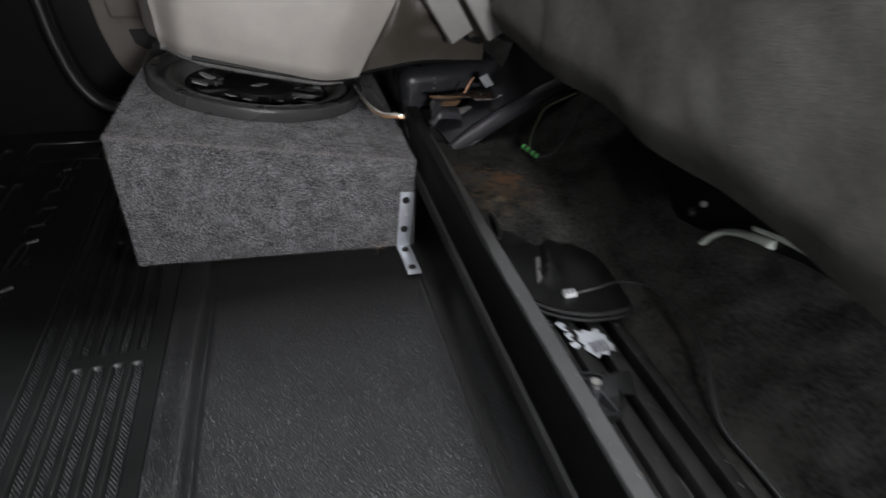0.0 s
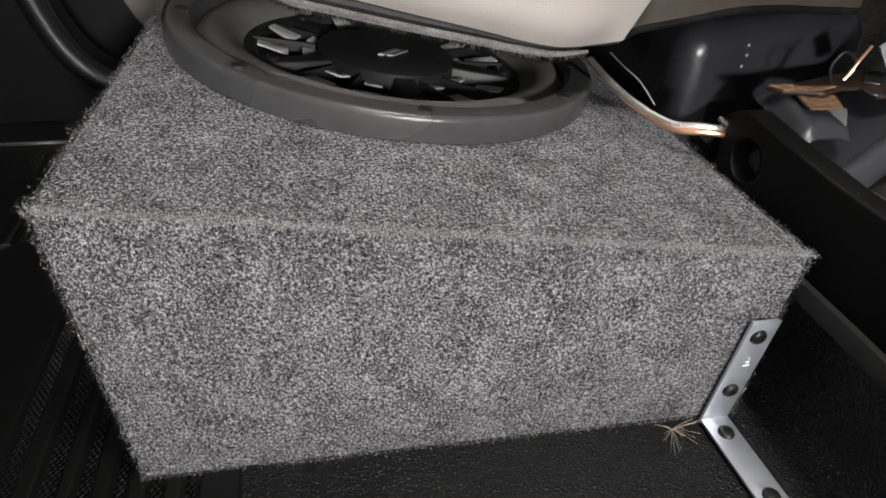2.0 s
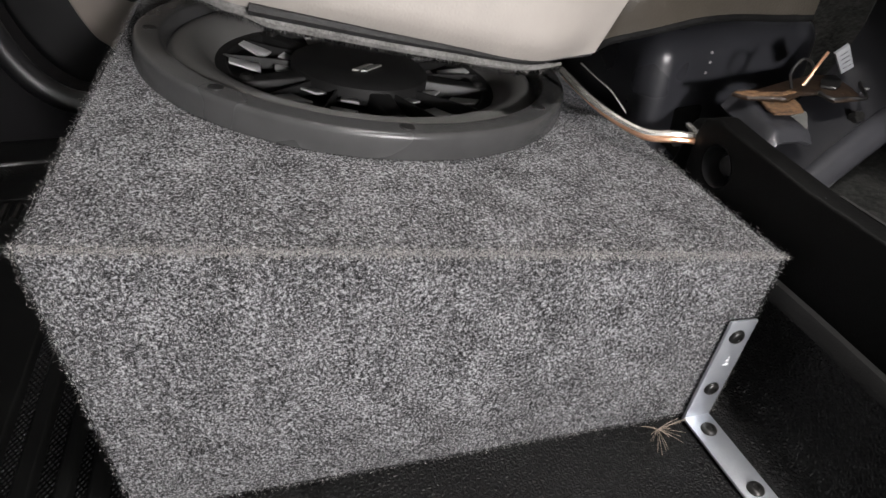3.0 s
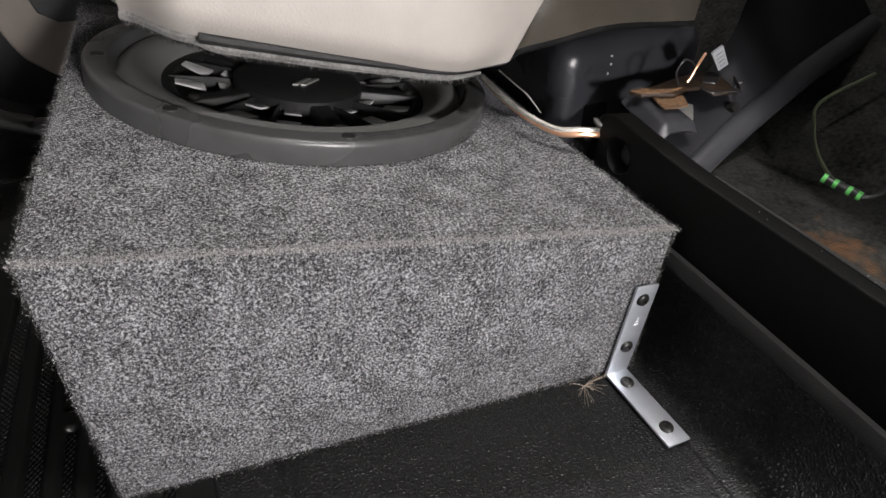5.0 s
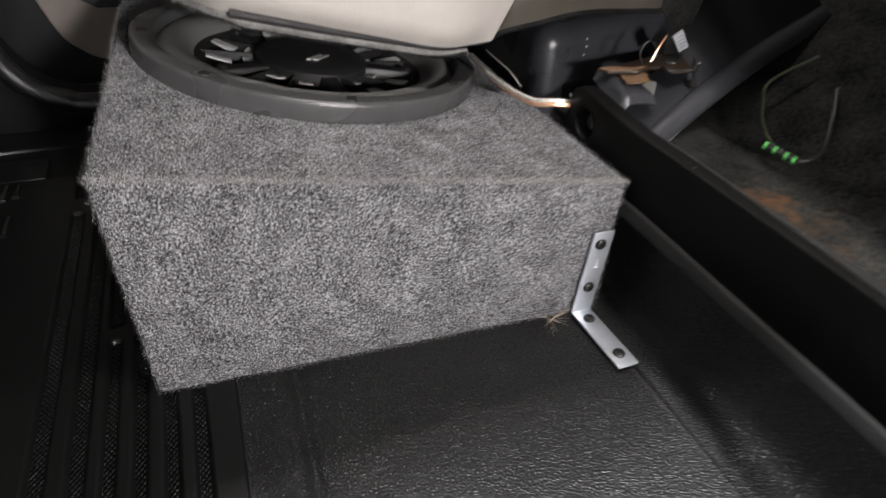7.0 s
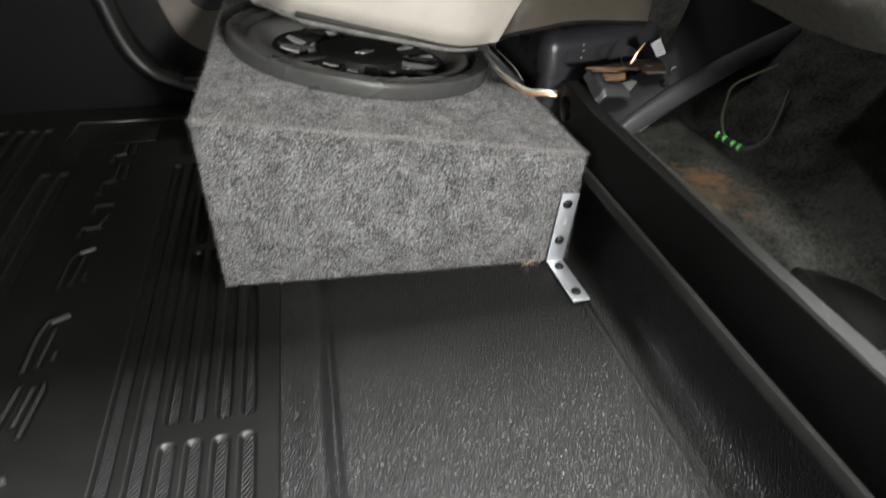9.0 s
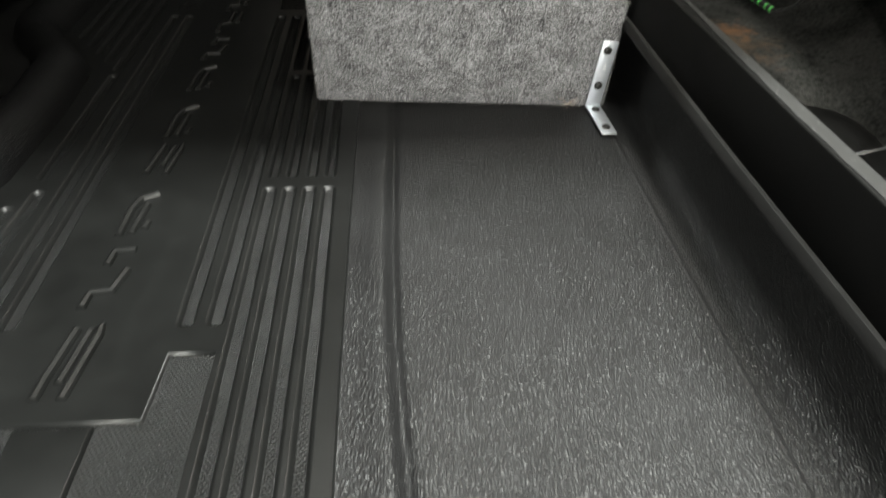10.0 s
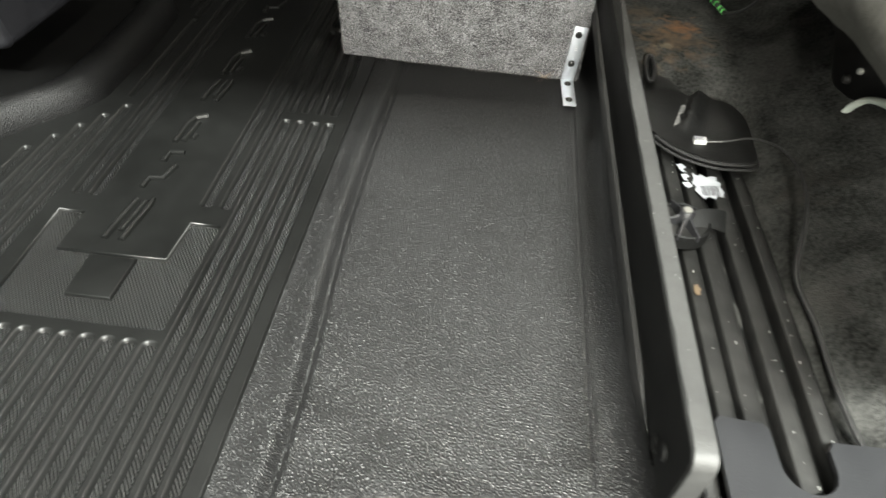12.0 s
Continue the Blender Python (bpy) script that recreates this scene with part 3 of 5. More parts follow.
def build_mat():
    mat = thing("floor_mat", (-0.3, 0.816, 0.0), "black rubber floor mat with sunken ribbed lanes of diamond tread", "floor mat")
    Y0, Y1, Z0, Z1 = -0.14, 1.495, 0.0012, 0.0062
    ys = [Y0 + (Y1 - Y0) * i / 60 for i in range(61)]
    outline = [(-0.1235, Y0), (-0.1225, 0.08), (-0.1265, 0.36), (-0.128, 0.6), (-0.1268, 0.85), (-0.127, Y1)] + [(hump_edge(y) + 0.006, y) for y in ys[::-1]]
    holes = []

    def lane(x, half, y0, y1, r=0.0042):
        n = max(1, int((y1 - y0) / 0.2))
        loop = round_rect(x - half, x + half, y0, y1, r)
        right = [(x + half, y0 + r + (y1 - y0 - 2 * r) * k / n) for k in range(1, n)]
        left = [(x - half, p[1]) for p in right[::-1]]
        pts = loop[:4] + right + loop[4:12] + left + loop[12:]
        holes.append([(mat_drift(a, b), b) for a, b in pts])
    # four lanes beside the vinyl in three runs, and the same beyond
    for x in (-0.1515, -0.1748, -0.1988, -0.2222):
        s = [(a - 0.0125 * (b - 0.2), b) for a, b in round_rect(x - 0.0066, x + 0.0066, Y0 + 0.004, 0.650)]
        holes.append(s)
        x2 = x - 0.0056
        holes.append([(a - 0.0125 * (b - 0.65), b) for a, b in round_rect(x2 - 0.0056, x2 + 0.0056, 0.674, 0.966)])
        x3 = x2 - 0.0042
        holes.append([(a - 0.0125 * (b - 0.985), b) for a, b in round_rect(x3 - 0.0064, x3 + 0.0064, 0.985, Y1 - 0.008)])
    for x in (-0.588, -0.564, -0.541, -0.5185, -0.4965):
        tip = 0.648 - 1.45 * (-0.4965 - x)
        holes.append(round_rect(x - 0.0066, x + 0.0066, 0.224, tip))
        far = [(mat_drift(a, b), b) for a, b in round_rect(x - 0.0066, x + 0.0066, 1.632 - tip, 1.412)]
        holes.append(far)
    lane(-0.4965, 0.0056, 0.674, 0.966)
    for x in (-0.2752, -0.2477, -0.4612, -0.4358):
        lane(x, 0.0068, 0.4265, 1.2295)
    for i in range(16):
        x = -0.2447 - 0.0245 * i
        holes.append(round_rect(x - 0.0078, x + 0.0078, Y0 + 0.004, 0.2, 0.006))
    # the tread field with a stepped far edge, and its twin at the far end
    field = [(-0.458, 0.2165), (-0.2395, 0.2165), (-0.2395, 0.392), (-0.281, 0.392), (-0.284, 0.3225), (-0.429, 0.3225), (-0.429, 0.392), (-0.466, 0.392)]
    holes.append(field)
    holes.append([(mat_drift(x, y), y) for x, y in [(x, 1.656 - y) for x, y in field][::-1]])
    bm = bmesh.new()
    edges = []

    def ring(pts, z, keep=False):
        vs = [bm.verts.new((x, y, z)) for x, y in pts]
        if keep:
            edges.extend(bm.edges.new((vs[i], vs[(i + 1) % len(vs)])) for i in range(len(vs)))
        return vs

    def band(p, q):
        for i in range(len(p)):
            bm.faces.new((p[i], p[(i + 1) % len(p)], q[(i + 1) % len(q)], q[i]))
    band(ring(outline, -0.002), ring(offset_loop(outline, -0.0004), Z1 - 0.0012))
    bm.verts.ensure_lookup_table()
    low = [bm.verts[i] for i in range(len(outline), 2 * len(outline))]
    band(low, ring(offset_loop(outline, -0.0018), Z1, True))
    for loop in holes:
        wide = 1.0 if len(loop) > 8 else 0.35
        rings = [ring(offset_loop(loop, 0.0032 * wide), Z1, True)]
        for out, down in ((0.0021, 0.0003), (0.0009, 0.0011), (-0.0003, 0.0027)):
            rings.append(ring(offset_loop(loop, out * wide), Z1 - down * (wide if down < 0.002 else 1)))
        rings.append(ring(offset_loop(loop, -0.0016 * wide), Z0))
        for p, q in zip(rings, rings[1:]):
            band(p, q)
    bmesh.ops.triangle_fill(bm, edges=edges, use_beauty=True)
    body = part("smooth_body", bm, M_MAT, mat, "smooth black rubber surface")
    for p in body.data.polygons:
        p.use_smooth = p.normal.z < 0.97
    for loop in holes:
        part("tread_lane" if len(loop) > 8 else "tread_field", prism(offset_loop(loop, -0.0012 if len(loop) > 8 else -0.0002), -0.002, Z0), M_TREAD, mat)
    for y in (0.252, 1.3365):
        bm = bmesh.new()
        q = [(-0.380, y), (-0.3205, y), (-0.3205, y + 0.0675), (-0.383, y + 0.0675)]
        q = [(mat_drift(a, b), b) for a, b in q]
        hexa(bm, [(a, b, Z0) for a, b in q] + [(a, b, Z1) for a, b in offset_loop(q, -0.0015)])
        part("smooth_square", bevel_all(bm, 0.0009, 2), M_MAT, mat, smooth=True)

    # raised emblem: plain bent strokes, one group to each place
    spans = ((0.345, 0.427), (0.449, 0.537), (0.559, 0.638), (0.679, 0.749), (0.766, 0.857), (0.908, 0.994), (1.022, 1.112), (1.142, 1.238), (1.25, 1.320))
    kinds = (0, 1, 2, 0, 2, 2, 1, 3, 3)
    sets = ((((-0.377, 0.0), (-0.3762, 0.25), (-0.3705, 0.95)), ((-0.3625, 0.2), (-0.3575, 0.92), (-0.349, 0.98), (-0.3485, 0.86), (-0.3545, 0.0))),
            (((-0.3765, 0.0), (-0.3745, 0.24), (-0.3555, 0.27), (-0.349, 0.62)), ((-0.3715, 0.7), (-0.3695, 0.95), (-0.3485, 0.98))),
            (((-0.3745, 0.0), (-0.3735, 0.62), (-0.368, 0.88), (-0.351, 1.0)), ((-0.3625, 0.05), (-0.3585, 0.72)), ((-0.3505, 0.14), (-0.3495, 0.3))),
            (((-0.3745, 0.0), (-0.3745, 0.36), (-0.361, 0.45), (-0.361, 1.0)), ((-0.3475, 0.5), (-0.3475, 0.95))))
    for (y0, y1), kind in zip(spans, kinds):
        bm = bmesh.new()
        for line in sets[kind]:
            pts = [(x, y0 + f * (y1 - y0)) for x, f in line]
            tube([(mat_drift(x, y), y, Z1 + 0.0010) for x, y in pts], 0.0046, 8, 0, bm)
        part("emblem_stroke", bm, M_MAT, mat, smooth=True)


# ---- subwoofer box ----
BTL, BTR = Vector((-0.1935, 0.878, 0.2235)), Vector((0.2525, 0.863, 0.160))
BACK = 1.44


def speaker_frame():
    """Frame of the speaker's mounting face: centre on the box top, z out of it."""
    ux = (BTR - BTL).normalized()
    uy = Vector((0.052, 0.9986, 0))
    uz = ux.cross(uy).normalized()
    m = Matrix((ux, uz.cross(ux), uz)).transposed().to_4x4()
    m.translation = BTL + ux * 0.1945 + uy * 0.302 + uz * 0.001
    return m


def build_sub_box():
    t = thing("speaker_box", (0.03, 1.15, 0.0), "wedge-shaped speaker box covered in charcoal heather carpet", "speaker box")
    bl, br = Vector((-0.1915, 0.879, 0.0058)), Vector((0.250, 0.866, 0.0008))
    bm = bmesh.new()
    hexa(bm, (bl, br, (br.x, BACK, 0.003), (bl.x, BACK, 0.003), BTL, BTR, (BTR.x, BACK, BTR.z), (BTL.x, BACK, BTL.z)))
    bevel_all(bm, 0.0048, 3)
    # round cut-out for the speaker in the top board
    top = max(bm.faces, key=lambda f: f.calc_area() * (f.normal.z > 0.9))
    es = list(top.edges)
    bm.faces.remove(top)
    m = speaker_frame()
    rim = [bm.verts.new(m @ Vector((0.17 * math.cos(a), 0.17 * math.sin(a), -0.001))) for a in (2 * math.pi * k / 64 for k in range(64))]
    es += [bm.edges.new((rim[i], rim[(i + 1) % 64])) for i in range(64)]
    bmesh.ops.triangle_fill(bm, edges=es, use_beauty=True)
    body = part("carpeted_body", bm, M_CARPET, t, smooth=True)
    # loose fibres standing off the carpet
    rng = np.random.default_rng(5)
    faces = ((bl, br, BTR, BTL, 150000), (BTL, BTR, Vector((BTR.x, BACK, BTR.z)), Vector((BTL.x, BACK, BTL.z)), 230000), (Vector((bl.x, BACK, 0.003)), bl, BTL, Vector((BTL.x, BACK, BTL.z)), 6000), (br, Vector((br.x, BACK, 0.003)), Vector((BTR.x, BACK, BTR.z)), BTR, 4500),
             )
    verts = []
    for a, b, c, d, count in faces:
        a, b, c, d = (np.array(q, float) for q in (a, b, c, d))
        nrm = np.cross(b - a, d - a)
        nrm /= np.linalg.norm(nrm)
        u, v = rng.random((count, 1)), rng.random((count, 1))
        if count > 200000:
            v = v ** 1.25
        p = a * (1 - u) * (1 - v) + b * u * (1 - v) + c * u * v + d * (1 - u) * v
        keep = np.linalg.norm(p - np.array(speaker_frame().translation), axis=1) > 0.176
        p = p[keep]
        count = len(p)
        lean = rng.normal(size=(count, 3))
        lean /= np.linalg.norm(lean, axis=1, keepdims=True)
        way = lean + nrm * rng.uniform(0.1, 0.75, (count, 1))
        way /= np.linalg.norm(way, axis=1, keepdims=True)
        long = rng.uniform(0.0010, 0.0027, (count, 1))
        side = np.cross(way, rng.normal(size=(count, 3)))
        side /= np.linalg.norm(side, axis=1, keepdims=True)
        wide = rng.uniform(0.0001, 0.00022, (count, 1))
        p0 = p + nrm * 0.0001
        verts.append(np.stack([p0 - side * wide, p0 + side * wide, p0 + way * long], 1))
    link_fibres("carpet_fibre", verts, t, body, M_FIBRE, "loose grey and white carpet fibres")
    # worn pale fuzz along the upper edges, and long stray hairs
    pale = []
    for a, b, count, reach, spread in ((BTL, BTR, 11000, 0.003, 0.0016), (BTR, Vector((BTR.x, BACK, BTR.z)), 500, 0.003, 0.0012), (BTL, Vector((BTL.x, BACK, BTL.z)), 500, 0.003, 0.0012), (BTL, bl, 300, 0.0026, 0.001), (BTR, br, 300, 0.0026, 0.001), (bl, br, 800, 0.003, 0.0014)):
        u = rng.random((count, 1))
        p = np.array(a) * (1 - u) + np.array(b) * u + rng.normal(size=(count, 3)) * spread
        way = rng.normal(size=(count, 3)) + np.array((0, -0.5, 0.7))
        way /= np.linalg.norm(way, axis=1, keepdims=True)
        side = np.cross(way, rng.normal(size=(count, 3)))
        side /= np.linalg.norm(side, axis=1, keepdims=True)
        pale.append(np.stack([p - side * 0.00012, p + side * 0.00012, p + way * reach * rng.uniform(0.4, 1.2, (count, 1))], 1))
    link_fibres("edge_fuzz", pale, t, body, M_EDGEFIBRE, "pale worn fuzz along the box edges")


def link_fibres(name, verts, t, body, mat, label):
    verts = (np.concatenate(verts).reshape(-1, 3) - np.array(t.location) / S) * S
    me = bpy.data.meshes.new(name)
    me.from_pydata(verts, [], np.arange(len(verts)).reshape(-1, 3))
    me.materials.append(mat)
    ob = new(name, me)
    ob.parent = body
    tagged(ob, label, kind="stuff")


def build_speaker():
    m = speaker_frame()
    c = m.translation.copy()
    t = thing("subwoofer", c, "black round subwoofer with rubber surround, set in the box", "loudspeaker")
    h = 0.02
    ring = [(0.191, 0.0), (0.1915, h * 0.4), (0.1914, h - 0.0042), (0.1909, h - 0.0020), (0.1898, h - 0.0005), (0.1886, h), (0.1870, h), (0.1725, h), (0.171, h - 0.0003), (0.1695, h - 0.0015), (0.167, h - 0.009), (0.165, 0.004), (0.165, 0.0)]
    frame_ring = part("frame_ring", lathe(ring, m, 96, closed=True), M_RING, t, smooth=True)
    roll = [(0.167, 0.006), (0.163, 0.0105), (0.157, 0.0135), (0.150, 0.0142), (0.143, 0.0125), (0.137, 0.0085), (0.132, 0.003), (0.128, -0.004)]
    part("surround", lathe(roll, m, 96), M_RUBBER, t, "soft dark grey rubber roll", smooth=True)
    part("cone", lathe([(0.129, -0.008), (0.085, -0.014), (0.055, -0.018), (0.0, -0.02)], m, 64), M_CONE, t, "black cone", smooth=True)
    for k in range(8):
        a = math.pi * k / 4 + math.radians(-90 + 3)
        q = m @ Matrix.Rotation(a, 4, "Z") @ Matrix.Translation((0.1785, 0, h))
        bm = lathe([(0.0, 0.0005), (0.003, 0.0006), (0.0052, 0.0008), (0.0058, 0.0001), (0.0058, -0.001)], q, 16)
        s = part("screw_recess", bm, M_CONE, frame_ring, smooth=True)
    # black wheel over the cone: outer ring, spokes and hub, with bright facets between them
    wheel = part("cone_wheel", lathe([(0.130, -0.003), (0.127, -0.0022), (0.120, -0.0026), (0.118, -0.005), (0.118, -0.012), (0.128, -0.010)], m, 64, closed=True), M_CONE, t, "black moulded ring on the cone", smooth=True)
    for k in range(5):
        a = radians(-81 + 72 * k)
        r = m @ Matrix.Rotation(a, 4, "Z")
        bm = bmesh.new()
        hexa(bm, [r @ Vector(p) for p in ((0.030, -0.013, -0.016), (0.124, -0.009, -0.014), (0.124, 0.009, -0.014), (0.030, 0.013, -0.016), (0.030, -0.011, 0.0), (0.124, -0.0065, -0.001), (0.124, 0.0065, -0.001), (0.030, 0.011, 0.0))])
        spoke = part("spoke", bevel_all(bm, 0.0016, 2), M_CONE, wheel, smooth=True)
        part("spoke_bolt", lathe([(0.0055, -0.001), (0.0055, 0.0015), (0.004, 0.003), (0.0, 0.003)], r @ Matrix.Translation((0.113, 0, 0)), 16), M_SCREW, spoke, smooth=True)
        # bright sloped facets on both sides of each spoke, parted by thin black bars
        for side in (-1, 1):
            q = m @ Matrix.Rotation(a + side * radians(24), 4, "Z")
            for r0, r1, w0, w1, h0, h1 in ((0.090, 0.117, 0.0115, 0.006, -0.0065, -0.0005), (0.060, 0.078, 0.007, 0.008, -0.0075, -0.004)):
                bm = bmesh.new()
                skew = side * 0.003
                hexa(bm, [q @ Vector(p) for p in ((r0, -w0, h0 - 0.002), (r1, -w1 - skew, h1 - 0.002), (r1, w1 - skew, h1 - 0.002), (r0, w0, h0 - 0.002), (r0, -w0, h0), (r1, -w1 - skew, h1), (r1, w1 - skew, h1), (r0, w0, h0))])
                part("facet", bevel_all(bm, 0.0005, 1), M_SPOKE, wheel, "bright alloy facet", smooth=True)
            bm = bmesh.new()
            hexa(bm, [q @ Vector(p) for p in ((0.050, -0.0125, -0.014), (0.122, -0.0155, -0.014), (0.122, -0.0125, -0.014), (0.050, -0.0095, -0.014), (0.050, -0.012, -0.002), (0.122, -0.015, -0.001), (0.122, -0.013, -0.001), (0.050, -0.010, -0.002))])
            part("spoke_bar", bevel_all(bm, 0.0006, 1), M_CONE, wheel, smooth=True)
    part("hub", lathe([(0.064, -0.012), (0.064, 0.002), (0.058, 0.006), (0.036, 0.008), (0.0, 0.009)], m, 40), M_CONE, wheel, smooth=True)
    bm = bmesh.new()
    for a0, a1 in ((-0.012, 0.004), (-0.004, 0.012)):
        hexa(bm, [m @ Vector(p) for p in ((a0, -0.034, 0.0075), (a0 + 0.005, -0.034, 0.0075), (a1 + 0.005, -0.016, 0.008), (a1, -0.016, 0.008), (a0, -0.034, 0.0095), (a0 + 0.005, -0.034, 0.0095), (a1 + 0.005, -0.016, 0.010), (a1, -0.016, 0.010))])
    part("emblem", bm, M_STEEL, t, "small pale emblem bars")


def screw_head(m, r=0.0062):
    return lathe([(r, 0.0), (r, 0.0008), (r * 0.86, 0.0024), (r * 0.55, 0.0032), (r * 0.42, 0.0032), (r * 0.36, 0.0018), (0, 0.0016)], m, 20)


def build_bracket():
    t = thing("corner_bracket", (0.231, 0.84, 0.0), "zinc-plated steel corner bracket screwed to box and floor", "bracket")
    w, th, fy = 0.0115, 0.0028, 0.8635
    def leg(c0, c1, up, name):
        c0, c1, up = Vector(c0), Vector(c1), Vector(up)
        d = (c1 - c0).normalized()
        side = d.cross(up).normalized()
        bm = bmesh.new()
        hexa(bm, [c0 - side * w, c0 + side * w, c1 + side * w, c1 - side * w, c0 - side * w + up * th, c0 + side * w + up * th, c1 + side * w + up * th, c1 - side * w + up * th])
        bevel_all(bm, 0.0007, 2)
        return part(name, bm, M_ZINC, t, smooth=True)
    v = leg((0.2295, fy, 0.001), (0.2375, fy - 0.001, 0.107), (0, -1, 0), "upright_leg")
    f = leg((0.2295, fy - 0.0005, 0.0035), (0.2325, 0.7755, 0.0035), (0, 0, 1), "foot_leg")
    for z in (0.093, 0.039):
        q = Matrix.Translation((0.2315 + 0.06 * (z - 0.039), fy - 0.0035, z)) @ Matrix.Rotation(radians(90), 4, "X")
        part("screw", screw_head(q), M_SCREW, v, "black pan-head screw", smooth=True)
    for y in (0.846, 0.792):
        part("screw", screw_head(Matrix.Translation((0.2305 + 0.02 * (0.846 - y), y, 0.0064))), M_SCREW, f, "black pan-head screw", smooth=True)
    bm = bmesh.new()
    for i in range(3):
        box(0.2325 + 0.0012 * i, 0.2375 - 0.0008 * i, fy - 0.0041, fy - 0.0038, 0.064 + 0.0035 * i, 0.0655 + 0.0035 * i, bm=bm)
    part("stamp", bm, M_STAMP, v, "small pale stamped mark")


def build_fluff():
    rng = random.Random(3)
    c = Vector((0.187, 0.852, 0.012))
    bm = bmesh.new()
    for i in range(28):
        a, e = rng.uniform(0, 2 * math.pi), rng.uniform(-0.15, 0.9)
        d = Vector((math.cos(a) * math.cos(e), -abs(math.sin(a)) * math.cos(e) * 0.9, math.sin(e)))
        n = rng.uniform(0.008, 0.026)
        end = c + d * n
        end.z = max(end.z, 0.002)
        tube([c, c + (end - c) * 0.5 + Vector((0, 0, 0.001)), end], 0.00016, 3, 2, bm)
    single("seed_fluff", bm, M_SEED, "pale tan seed fluff caught beside the box", "fluff")


def build_lint():
    """Pale lint and dust flecks on the well carpet and the flap."""
    rng = random.Random(12)
    bm = bmesh.new()
    for i in range(260):
        if i % 3:
            x, y = rng.gauss(0.37, 0.035), rng.gauss(0.77, 0.05)
        else:
            x, y = rng.uniform(0.40, 0.60), rng.uniform(0.30, 0.90)
        x = min(0.62, max(0.30, x))
        if 0.49 < y < 0.70 and x < 0.47:
            continue
        if y < 0.62 and x < 0.46:
            continue
        a, n = rng.uniform(0, math.pi), rng.uniform(0.0015, 0.005)
        z = well_height(x, y) + 0.0012
        d = Vector((math.cos(a), math.sin(a), rng.uniform(-0.1, 0.3))) * n
        tube([Vector((x, y, z)), Vector((x, y, z + 0.0006)) + d * 0.5 + Vector((d.y, -d.x, 0)) * 0.3, Vector((x, y, z)) + d], 0.00022, 3, 1, bm)
    single("carpet_lint", bm, M_LINT, "pale lint and rust crumbs on the dusty carpet", "lint", kind="stuff")


# ---- seat over the box ----
def build_seat():
    t = thing("rear_seat_cushion", (0.15, 1.3, 0.24), "beige leather rear seat cushion over the speaker box", "car seat")

    def bottom(x):
        return 0.292 - 0.235 * (x + 0.115) + 1.26 * max(0, x - 0.09) ** 2

    # leather side: bulging panel that turns round the front corner
    def side(u, v):
        x = -0.122 + 0.307 * u
        z = bottom(x) + 0.010 + v * 0.23
        swell = math.sin(math.pi * u) ** 0.6 if u > 0.5 else 0.4 + 0.6 * math.sin(math.pi * u)
        y = 1.040 + 0.035 * sstep(-0.08, -0.122, x) + 0.014 * sstep(0.12, 0.185, x) - 0.014 * (1 - (max(0.0, v - 0.2) / 0.8) ** 2) * swell + lump(x, z, 0, 14, 0.003)
        y += 0.008 * (1 - sstep(0.0, 0.05, v)) * (1 - sstep(0.9, 1.0, u))
        x += 0.127 * v * u - 0.012 * v * (1 - u)
        return (x, y, z)
    part("leather_side", sheet(side, 60, 36, 0.006), M_LEATHER, t, smooth=True)

    def front(u, v):
        a = side(0, v)
        return (a[0] - 0.004 - 0.03 * sstep(0, 0.15, u), a[1] + 0.5 * u, a[2])
    part("leather_front", sheet(front, 20, 16, 0.006), M_LEATHER, t, smooth=True)

    # end panel: its lower edge lifts off the corner and runs on level
    hem = smooth_line([(0.185, 0.233, 0), (0.205, 0.2375, 0), (0.23, 0.2425, 0), (0.262, 0.2475, 0), (0.30, 0.25, 0), (0.34, 0.2498, 0), (0.38, 0.2475, 0), (0.42, 0.244, 0)], 5)

    def rear(u, v):
        q = hem[round(u * (len(hem) - 1))]
        y = side(1, v)[1] + 0.004 + 0.004 * sstep(0, 0.1, u) + 0.018 * u ** 2
        y += (0.003 * math.sin(13 * u + 6 * v) - 0.008 * math.sin(math.pi * min(1, 1.3 * v))) * sstep(0.0, 0.2, u) + lump(q.x, v, 2, 9, 0.003) * sstep(0, 0.2, u)
        return (q.x + 0.127 * v * (1 - u), y, q.y + 0.012 + v * 0.24)
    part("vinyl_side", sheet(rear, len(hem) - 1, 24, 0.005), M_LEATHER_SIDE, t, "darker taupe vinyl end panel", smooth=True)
    part("piping", tube([Vector(rear(i / 20, 0)) + Vector((0, -0.003, -0.003)) for i in range(21)], 0.0038, 8, 2), M_FRINGE, t, "thin black piping", smooth=True)
    seam = [Vector(side(1, v / 10)) + Vector((0.001, -0.0015, 0)) for v in range(11)]
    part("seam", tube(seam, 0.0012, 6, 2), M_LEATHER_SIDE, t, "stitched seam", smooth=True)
    for k, (base, gap) in enumerate(((side, 0.985), (rear, 0.02))):
        bm = bmesh.new()
        for i in range(50):
            p = Vector(base(gap, i / 50)) + Vector((0, -0.0008, 0))
            q = Vector(base(gap, (i + 0.6) / 50)) + Vector((0, -0.0008, 0))
            tube([p, q], 0.0006, 5, 1, bm)
        part("stitching", bm, M_THREAD, t, "row of pale stitches")
    # black edge strip and the felt below it
    xs = [-0.075 + 0.262 * i / 24 for i in range(25)]
    line = [(x, side(min(1, (x + 0.122) / 0.307), 0)[1] - 0.006 * (1 - 0.9 * i / 24), bottom(min(x, 0.19)) + 0.006) for i, x in enumerate(xs)]
    part("edge_strip", tube(line, lambda f: 0.0064 * (1 - 0.8 * f ** 2), 8, 2, squash=0.7), M_EDGE, t, "black plastic edge strip", smooth=True)
    xs = [-0.124 + 0.285 * i / 24 for i in range(25)]
